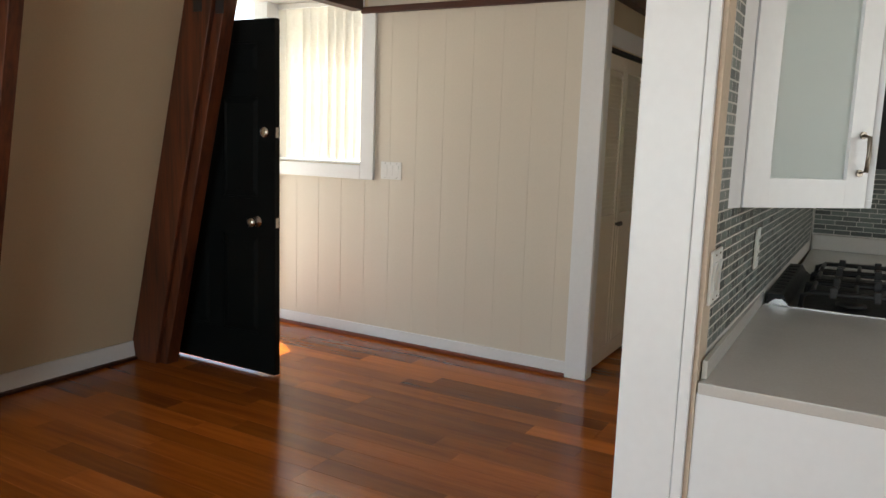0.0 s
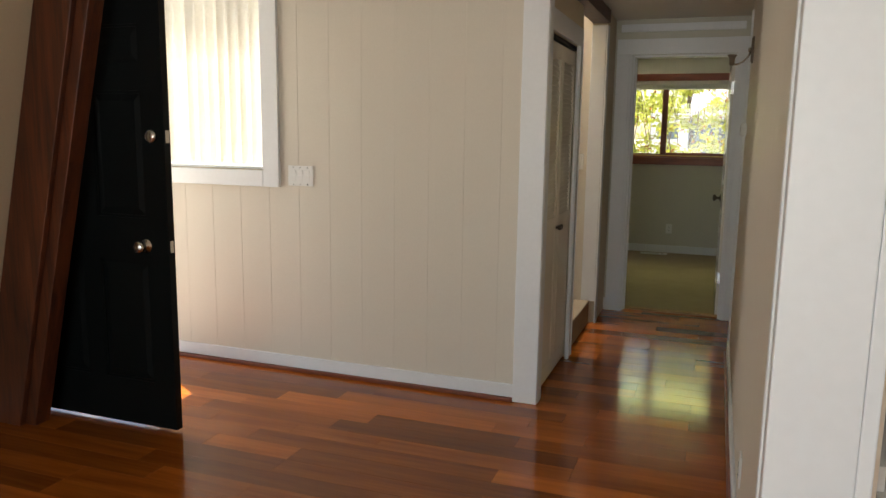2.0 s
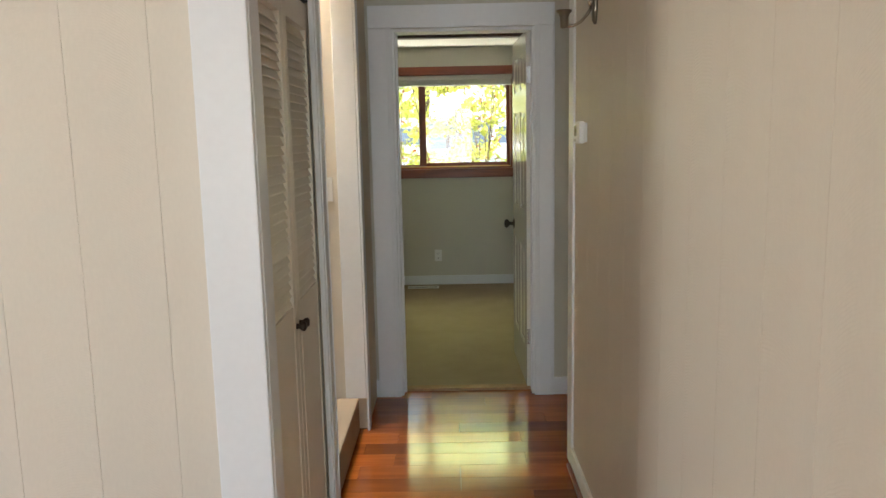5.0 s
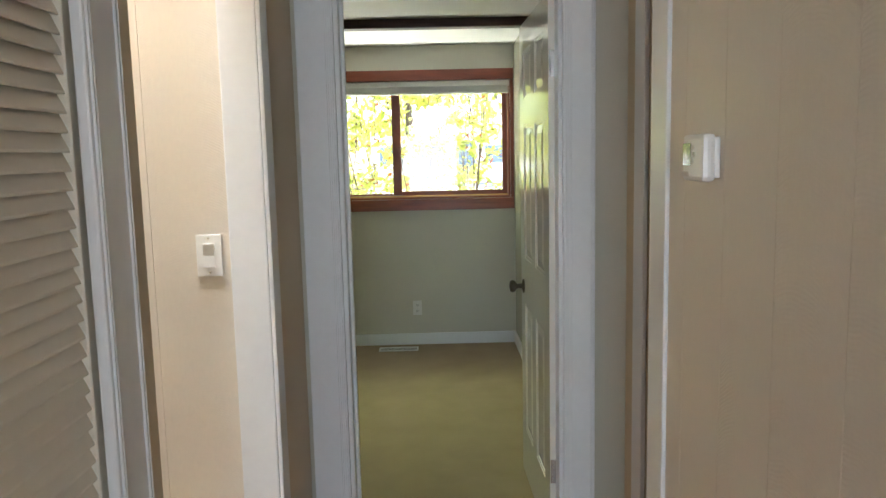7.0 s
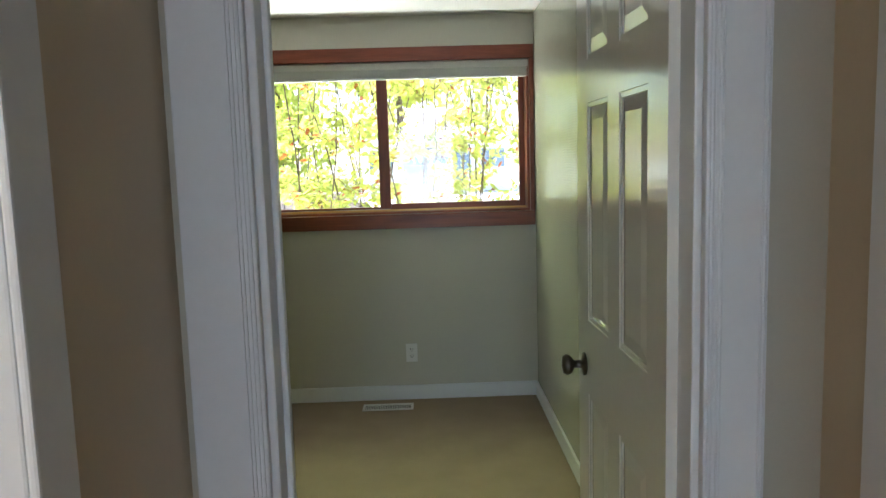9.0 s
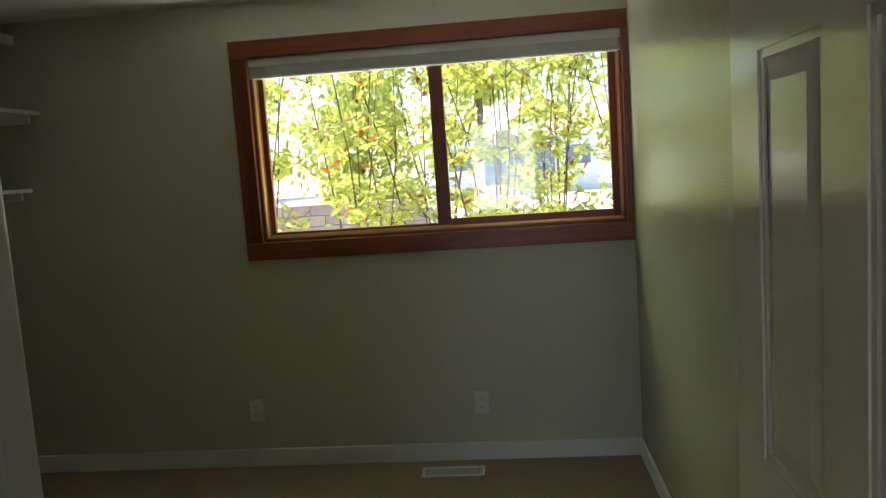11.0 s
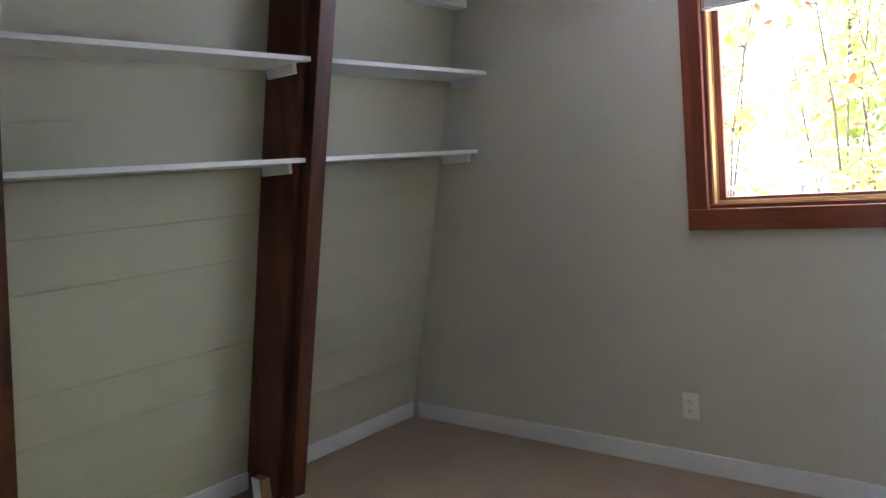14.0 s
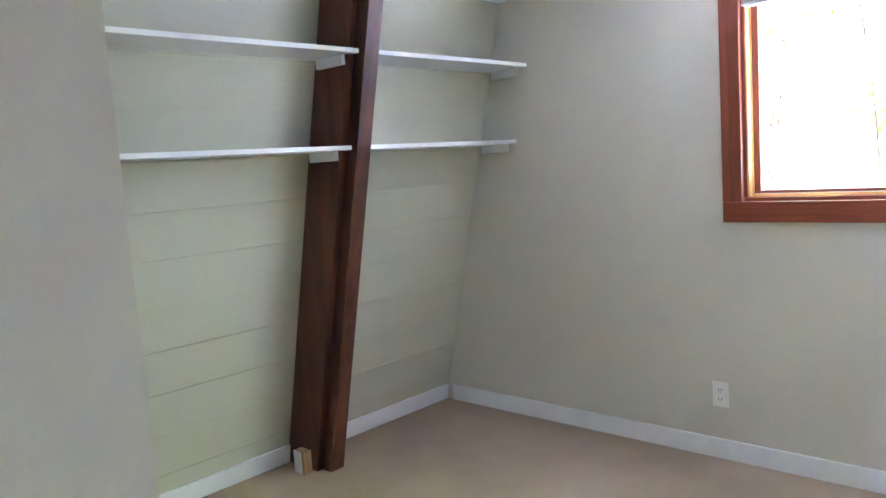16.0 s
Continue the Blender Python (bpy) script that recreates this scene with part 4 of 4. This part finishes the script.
for i in range(3):
    o = 0.03 + i * 0.24
    g = part("grate", joined(
        *[tube([(0.10, o + q, 0.918), (0.105, o + q, 0.955), (0.13, o + q, 0.968), (0.34, o + q, 0.972), (0.59, o + q, 0.968), (0.615, o + q, 0.955), (0.62, o + q, 0.918)], 0.0085, 8) for q in (0.0, 0.20)],
        *[tube([(xx, o, 0.966), (xx, o + 0.06, 0.973), (xx, o + 0.14, 0.973), (xx, o + 0.20, 0.966)], 0.0075, 8) for xx in (0.13, 0.25, 0.36, 0.47, 0.59)],
        *[blocks((xx - 0.011, xx + 0.011, yy - 0.011, yy + 0.011, 0.955, 0.990), bevel=0.004) for xx in (0.19, 0.31, 0.43) for yy in (o, o + 0.20)]), IRON, rg)
    part("burner", turned([(0.045, 0.917), (0.045, 0.926), (0.03, 0.932), (0.002, 0.932)], 18, "z", (0.24, o + 0.1, 0)), IRON, g)

# angled end cabinet with a glass door
uc = thing("wall_cabinet", "white angled wall cabinet with frosted glass door", "wall cabinet")
UZ, UT = 1.264, 2.25
P, Q = (0.312, 1.691), (0.556, 1.935)
SX = KX + 0.012
part("shell", joined(prism([(SX, 1.660), (0.314, 1.660), (0.314, 1.698), (0.554, 1.938), (0.585, 1.938), (0.585, 2.372), (SX, 2.372)], "z", UZ, UZ + 0.018),
                     blocks((0.568, 0.585, 1.942, 2.372, UZ + 0.0185, UT), (SX, SX + 0.008, 1.690, 2.372, UZ + 0.0185, UT),
                            (SX + 0.009, 0.567, 2.20, 2.215, UZ + 0.0185, UT))), WHITE, uc)
part("stile", prism([(0.296, 1.618), (0.300, 1.616), (0.322, 1.672), (0.310, 1.690), (0.296, 1.690)], "z", UZ + 0.0001, UT), WHITE, uc)
part("shelf", prism([(SX + 0.012, 1.70), (0.335, 1.70), (0.55, 1.915), (0.55, 2.195), (SX + 0.012, 2.195)], "z", 1.478, 1.494), WHITE, uc)
L = math.hypot(Q[0] - P[0], Q[1] - P[1])
door = part("door", blocks((0, 0.068, -0.02, 0, 0, UT - UZ), (L - 0.062, L, -0.02, 0, 0, UT - UZ), (0.068, L - 0.062, -0.02, 0, 0, 0.069), (0.068, L - 0.062, -0.02, 0, UT - UZ - 0.07, UT - UZ), bevel=0.0004), WHITE, uc)
door.matrix_basis = pose(P[0], P[1], UZ, 0, 0, 45)
part("glass", blocks((0.064, L - 0.058, -0.010, -0.006, 0.065, UT - UZ - 0.066)), FROST, door, "frosted glass")
part("handle", joined(tube([(L - 0.031, -0.021, 0.085), (L - 0.031, -0.045, 0.090), (L - 0.031, -0.048, 0.13), (L - 0.031, -0.045, 0.170), (L - 0.031, -0.021, 0.175)], 0.0055, 10),
                      turned([(0.009, 0.0), (0.009, 0.004), (0.002, 0.006)], 14, "y", (L - 0.031, -0.027, 0.085)), turned([(0.009, 0.0), (0.009, 0.004), (0.002, 0.006)], 14, "y", (L - 0.031, -0.027, 0.175))), DARK_NICKEL, door, "aged nickel bow handle")
mw = thing("microwave", "black over-range microwave with steel front", "microwave", at=(KX + 0.03, 2.385, 1.35))
part("body", blocks((0, 0.38, 0.0, 0.755, 0, 0.42), bevel=0.006), ENAMEL, mw)
part("front", blocks((0.381, 0.40, 0.0, 0.755, 0.0, 0.42), bevel=0.003), STEEL, mw)
part("knob", turned([(0.018, 0), (0.016, 0.014), (0.002, 0.016)], 16, "x", (0.4, 0.05, 0.06)), STEEL, mw)

rocker_switch(2, (KX + 0.0035, 1.512, 1.125), 90, "white twin rocker switch on the tiled backsplash")
outlet((KX + 0.013, 2.10, 1.12), 90, "white power outlet on the tiled backsplash")

# mosaic strips: the nearest as pieces, the rest joined
random.seed(4)
TW, TH = 0.072, 0.0235
near_mesh = [mesh_of("tile", blocks((0, 0.0013, 0, w - 0.0058, 0, TH - 0.0042)), TILE) for w in (TW, TW * 0.62, TW * 0.4)]
rest = bmesh.new()
count = 0
z = 0.958
row = 0
while z < CEIL - 0.03:
    y = 1.452 + (row % 3) * -0.02
    while y < 3.96:
        k = random.choice((0, 0, 1, 1, 2))
        w = (TW, TW * 0.62, TW * 0.4)[k]
        y0 = max(y, 1.452)
        hidden = (z > UZ + 0.01 and y0 > 1.66) or y + w - 0.0058 - y0 < 0.006
        if not hidden and y + w < 3.985:
            if z < 1.30 and y0 == y and y < 2.15 and count < 290:
                piece("tile", near_mesh[k], tile_wall, (KX - 0.001, y, z))
                count += 1
            else:
                box(rest, KX - 0.001, KX + 0.0003, y0, y + w - 0.0058, z, z + TH - 0.0042)
        y += w
    z += TH
    row += 1
z, row = 0.99, 0
while z < 1.40:
    x = KX + 0.008 - (row % 2) * 0.04
    while x < 1.15:
        w = random.choice((TW, TW * 1.3))
        a = max(x, KX + 0.008)
        if x + w - 0.003 - a > 0.006:
            box(rest, a, x + w - 0.0035, 3.9895, 3.9925, z, z + TH - 0.0042)
        x += w
    z += TH
    row += 1
# the tiled wall runs slightly out of line with the hall
tile_wall.matrix_world = pose(KX, 1.45, 0, 0, 0, -0.9) @ pose(-KX, -1.45, 0)
part("tile_rest", rest, TILE, tile_wall)["kind"] = "stuff"

# ---- outdoors beyond the bedroom window ----


def leaf_blade(bm, at, length, width, turn):
    pts = [(0, 0, 0), (length * 0.3, width * 0.5, 0.004), (length * 0.7, width * 0.42, 0.0), (length, 0, -0.006), (length * 0.7, -width * 0.42, 0.0), (length * 0.3, -width * 0.5, 0.004)]
    vs = [bm.verts.new(Vector(at) + turn @ Vector(p)) for p in pts]
    bm.faces.new((vs[0], vs[1], vs[2], vs[3]))
    bm.faces.new((vs[0], vs[3], vs[4], vs[5]))


def shrub(x, y, base, height, spread, stems, leaves, seed, label):
    random.seed(seed)
    t = thing("shrub", label, "shrub", "shrubs outside the bedroom window", (x, y, base))
    tips = []
    for s in range(max(3, stems - 3)):
        a = random.uniform(0, 2 * math.pi)
        lean = random.uniform(0.1, 1.0) * spread
        pts = []
        for i in range(7):
            f = i / 6
            pts.append((math.cos(a) * lean * f ** 1.4 + random.uniform(-.03, .03), math.sin(a) * lean * 0.6 * f ** 1.4 + random.uniform(-.03, .03), height * f * random.uniform(0.93, 1.0)))
        part("stem", tube(pts, random.uniform(0.008, 0.014), 6, 0.35), BARK, t)
        for i in range(2, 7):
            for k in range(4):
                p = Vector(pts[i])
                d = Vector((random.uniform(-1, 1), random.uniform(-1, 1), random.uniform(0.0, 0.8))).normalized()
                q = p + d * random.uniform(0.15, 0.5)
                tips.append((p, q))
    tw = bmesh.new()
    green, red = bmesh.new(), bmesh.new()
    for p, q in tips:
        b = tube([p, (p + q) / 2 + Vector((0, 0, 0.02)), q], 0.004, 4, 0.4)
        tmp = bpy.data.meshes.new("tmp")
        b.to_mesh(tmp)
        b.free()
        tw.from_mesh(tmp)
        bpy.data.meshes.remove(tmp)
    for i in range(int(leaves * 0.62)):
        p, q = random.choice(tips)
        at = p.lerp(q, random.uniform(0.2, 1.05)) + Vector((random.uniform(-.03, .03), random.uniform(-.03, .03), random.uniform(-.03, .03)))
        turn = Euler((random.uniform(-1.2, 1.2), random.uniform(-0.9, 0.9), random.uniform(0, 6.3))).to_matrix()
        L = random.uniform(0.05, 0.10)
        leaf_blade(red if random.random() < 0.06 else green, at, L, L * random.uniform(0.38, 0.5), turn)
    part("twigs", tw, BARK, t)["kind"] = "stuff"
    part("leaves", green, LEAF, t)["kind"] = "stuff"
    part("red_leaves", red, RED_LEAF, t)["kind"] = "stuff"
    return t


for i, (x, y, h, sp, st, lv) in enumerate(((-2.1, 11.1, 3.1, 0.7, 7, 1500), (-1.25, 11.4, 3.3, 0.7, 6, 1500), (-0.35, 11.0, 3.1, 0.8, 6, 1300), (0.55, 11.3, 3.0, 0.8, 7, 1500),
                                           (1.35, 11.9, 3.2, 0.8, 6, 1500), (-3.1, 12.0, 3.2, 0.8, 6, 1500), (0.15, 12.6, 3.5, 0.8, 6, 1600), (-1.7, 12.8, 3.4, 0.9, 6, 1600),
                                           (-0.75, 12.2, 3.5, 0.9, 6, 1600), (-2.6, 13.0, 3.6, 0.9, 6, 1600), (-4.2, 12.8, 3.5, 0.9, 6, 1500), (1.3, 13.1, 3.6, 0.9, 6, 1500), (0.05, 11.75, 3.2, 0.9, 6, 1500), (-0.95, 11.9, 3.2, 0.8, 5, 1200), (0.9, 12.4, 3.2, 0.9, 6, 1400), (-0.32, 11.5, 3.2, 0.55, 8, 1700), (0.0, 13.4, 3.6, 0.9, 7, 1700))):
    shrub(x, y, -0.5, h, sp, st, lv, 20 + i, "tall loose shrub with yellow-green leaves outside the window")

structure("driveway", prism([(13.0, -0.52), (21.0, 0.45), (70.0, 0.75), (70.0, -0.55), (13.0, -0.55)], "x", -40, 40), CONCRETE, "sunlit pale concrete driveway rising from the house", "driveway")
rw = thing("retaining_wall", "low pinkish concrete-block retaining wall", "retaining wall", at=(-5.8, 16.0, -0.30))
blk = mesh_of("block", blocks((0, 0.39, 0, 0.2, 0, 0.143), bevel=0.008), BLOCK)
for r in range(9):
    for i in range(11):
        piece("block", blk, rw, (i * 0.40 + (r % 2) * 0.2, 0, r * 0.148))
part("fill", blocks((0.02, 4.4, 0.21, 2.0, 0, 1.28)), CONCRETE, rw)


def low_bush(x, y, z, r, seed):
    random.seed(seed)
    t = thing("bush", "small dense green bush above the block wall", "bush", "garden bushes", (x, y, z))
    bm = bmesh.new()
    for i in range(900):
        d = Vector((random.gauss(0, 1), random.gauss(0, 1), abs(random.gauss(0, 1)))).normalized() * r * random.uniform(0.6, 1.08)
        leaf_blade(bm, d, random.uniform(0.06, 0.12), 0.04, Euler((random.uniform(-1, 1), random.uniform(-1, 1), random.uniform(0, 6.3))).to_matrix())
    part("leaves", bm, LEAF, t)["kind"] = "stuff"
    part("stem", tube([(0, 0, 0), (0, 0, r * 0.8)], 0.03, 6, 0.4), BARK, t)


low_bush(-2.55, 16.6, 0.98, 0.42, 71)
low_bush(-1.95, 16.8, 0.98, 0.34, 72)
low_bush(-4.6, 16.9, 0.98, 0.5, 73)

house = thing("neighbour_house", "low white neighbouring house with pale roof beyond the driveway", "house", at=(0.2, 27, 0.46))
part("wall", blocks((-2.4, 2.0, 0, 4, 0, 1.62), bevel=0.01), SIDING, house)
part("roof", prism([(-0.35, 1.63), (4.4, 1.63), (4.4, 1.70), (2.0, 2.62), (1.9, 2.62), (-0.35, 1.70)], "x", -1.12, 0.72), SIDING, house, "sunlit white roof")
part("garage_door", joined(*[blocks((-1.15, 0.80, -0.06, -0.005, 0.30 + k * 0.28, 0.57 + k * 0.28), bevel=0.012) for k in range(4)]), CARPAINT, house, "blue-grey panelled garage door")
for x0 in (-2.2, 1.05):
    wdw = part("window", blocks((x0, x0 + 0.8, -0.05, -0.002, 0.70, 1.35), bevel=0.008), WHITE, house)
    part("pane", blocks((x0 + 0.06, x0 + 0.74, -0.06, -0.0505, 0.76, 1.29)), CARPAINT, wdw)


def tree(x, y, h, r, seed):
    random.seed(seed)
    t = thing("tree", "leafy green tree behind the driveway", "tree", "trees beyond the driveway", (x, y, 0.5))
    part("trunk", tube([(0, 0, 0), (0.1, 0, h * 0.3), (-0.05, 0.1, h * 0.6), (0, 0, h * 0.9)], 0.22, 8, 0.3), BARK, t)
    bm = bmesh.new()
    for c in range(34):
        cc = Vector((random.gauss(0, r * 0.45), random.gauss(0, r * 0.45), h * 0.08 + random.random() * h * 0.92))
        cr = r * random.uniform(0.25, 0.5)
        for i in range(150):
            d = Vector((random.gauss(0, 1), random.gauss(0, 1), random.gauss(0, 1))).normalized() * cr * random.uniform(0.5, 1.1)
            leaf_blade(bm, cc + d, 0.30, 0.16, Euler((random.uniform(-2, 2), random.uniform(-2, 2), random.uniform(0, 6.3))).to_matrix())
    part("crown", bm, LEAF, t)["kind"] = "stuff"


for i, (x, y, h, r) in enumerate(((-12, 34, 8, 3.2), (-6.5, 37, 9, 3.5), (-1.5, 40, 9, 3.6), (9.5, 36, 9, 3.4), (-17, 30, 7, 3))):
    tree(x, y, h, r, 90 + i)

# ---- floor planks and bedroom wall boards ----
random.seed(11)
floor_top = holder("floor", "glossy red-brown cherry plank floor", "floor")
PW = 0.125
lengths = (0.45, 0.6, 0.75, 0.9, 1.05, 1.2)
plank_mesh = {}
for L in lengths:
    bm = bmesh.new()
    c = 0.0006
    h0, h1 = -0.012, 0.0
    x1, y1 = L - 0.0006, PW - 0.0006
    lo = [bm.verts.new(p) for p in ((0, 0, h0), (x1, 0, h0), (x1, y1, h0), (0, y1, h0))]
    md = [bm.verts.new(p) for p in ((0, 0, h1 - c), (x1, 0, h1 - c), (x1, y1, h1 - c), (0, y1, h1 - c))]
    hi = [bm.verts.new(p) for p in ((c, c, h1), (x1 - c, c, h1), (x1 - c, y1 - c, h1), (c, y1 - c, h1))]
    for a, b in ((lo, md), (md, hi)):
        for i in range(4):
            bm.faces.new((a[i], a[(i + 1) % 4], b[(i + 1) % 4], b[i]))
    bm.faces.new(hi)
    bmesh.ops.recalc_face_normals(bm, faces=bm.faces)
    plank_mesh[L] = mesh_of("plank", bm, FLOOR)
far_planks = bmesh.new()
used = 0
rows_n = int((6.40 + 3.0) / PW)
for r in range(rows_n):
    y = 6.40 - (r + 1) * PW
    x = -3.30 + (r * 0.37 % 0.3)
    if r:
        x = -3.30
    first = True
    while x < 3.28:
        L = random.choice([q for q in lengths if x + q <= 3.285] or [3.29 - x])
        if x + L < -0.92 and y > W1 + 0.1:
            x += L
            continue
        seen = L in plank_mesh and x + L > -3.4 and y > 0.9 and x < (0.25 if y > 1.4 else 0.4) and not (x + L < -0.8 and y > W1)
        if seen and used < 298:
            piece("plank", plank_mesh[L], floor_top, (x, y, 0))
            used += 1
        else:
            me = far_planks
            v = [me.verts.new(p) for p in ((x, y, 0), (x + L - 0.001, y, 0), (x + L - 0.001, y + PW - 0.001, 0), (x, y + PW - 0.001, 0),
                                           (x, y, -0.011), (x + L - 0.001, y, -0.011), (x + L - 0.001, y + PW - 0.001, -0.011), (x, y + PW - 0.001, -0.011))]
            for q in ((0, 1, 2, 3), (0, 4, 5, 1), (1, 5, 6, 2), (2, 6, 7, 3), (3, 7, 4, 0)):
                me.faces.new([v[i] for i in q])
        x += L
part("plank_rest", far_planks, FLOOR, floor_top)["kind"] = "stuff"

# horizontal boards on the sloping bedroom wall
BH = 0.19
slope_len = CEIL / math.cos(SLANT)
out = [(0, 0), (0.0115, 0.0), (0.0115, BH - 0.0014), (0, BH - 0.0014)]
for y0, y1 in ((6.452, 7.168), (7.287, 8.358), (8.478, BW - 0.002)):
    bm = prism(out, "y", 0, y1 - y0)
    bmesh.ops.transform(bm, matrix=Matrix.Rotation(SLANT, 4, "Y"), verts=bm.verts)
    me = mesh_of("board", bm, SAGE_BOARD)
    s = 0.0
    while s < slope_len - BH * 0.5:
        z = s * math.cos(SLANT)
        piece("board", me, bed_slope, (wall_x(z) - 0.0005 + random.uniform(-0.0004, 0.0004), y0, z + random.uniform(-0.0010, 0.0010)))
        s += BH
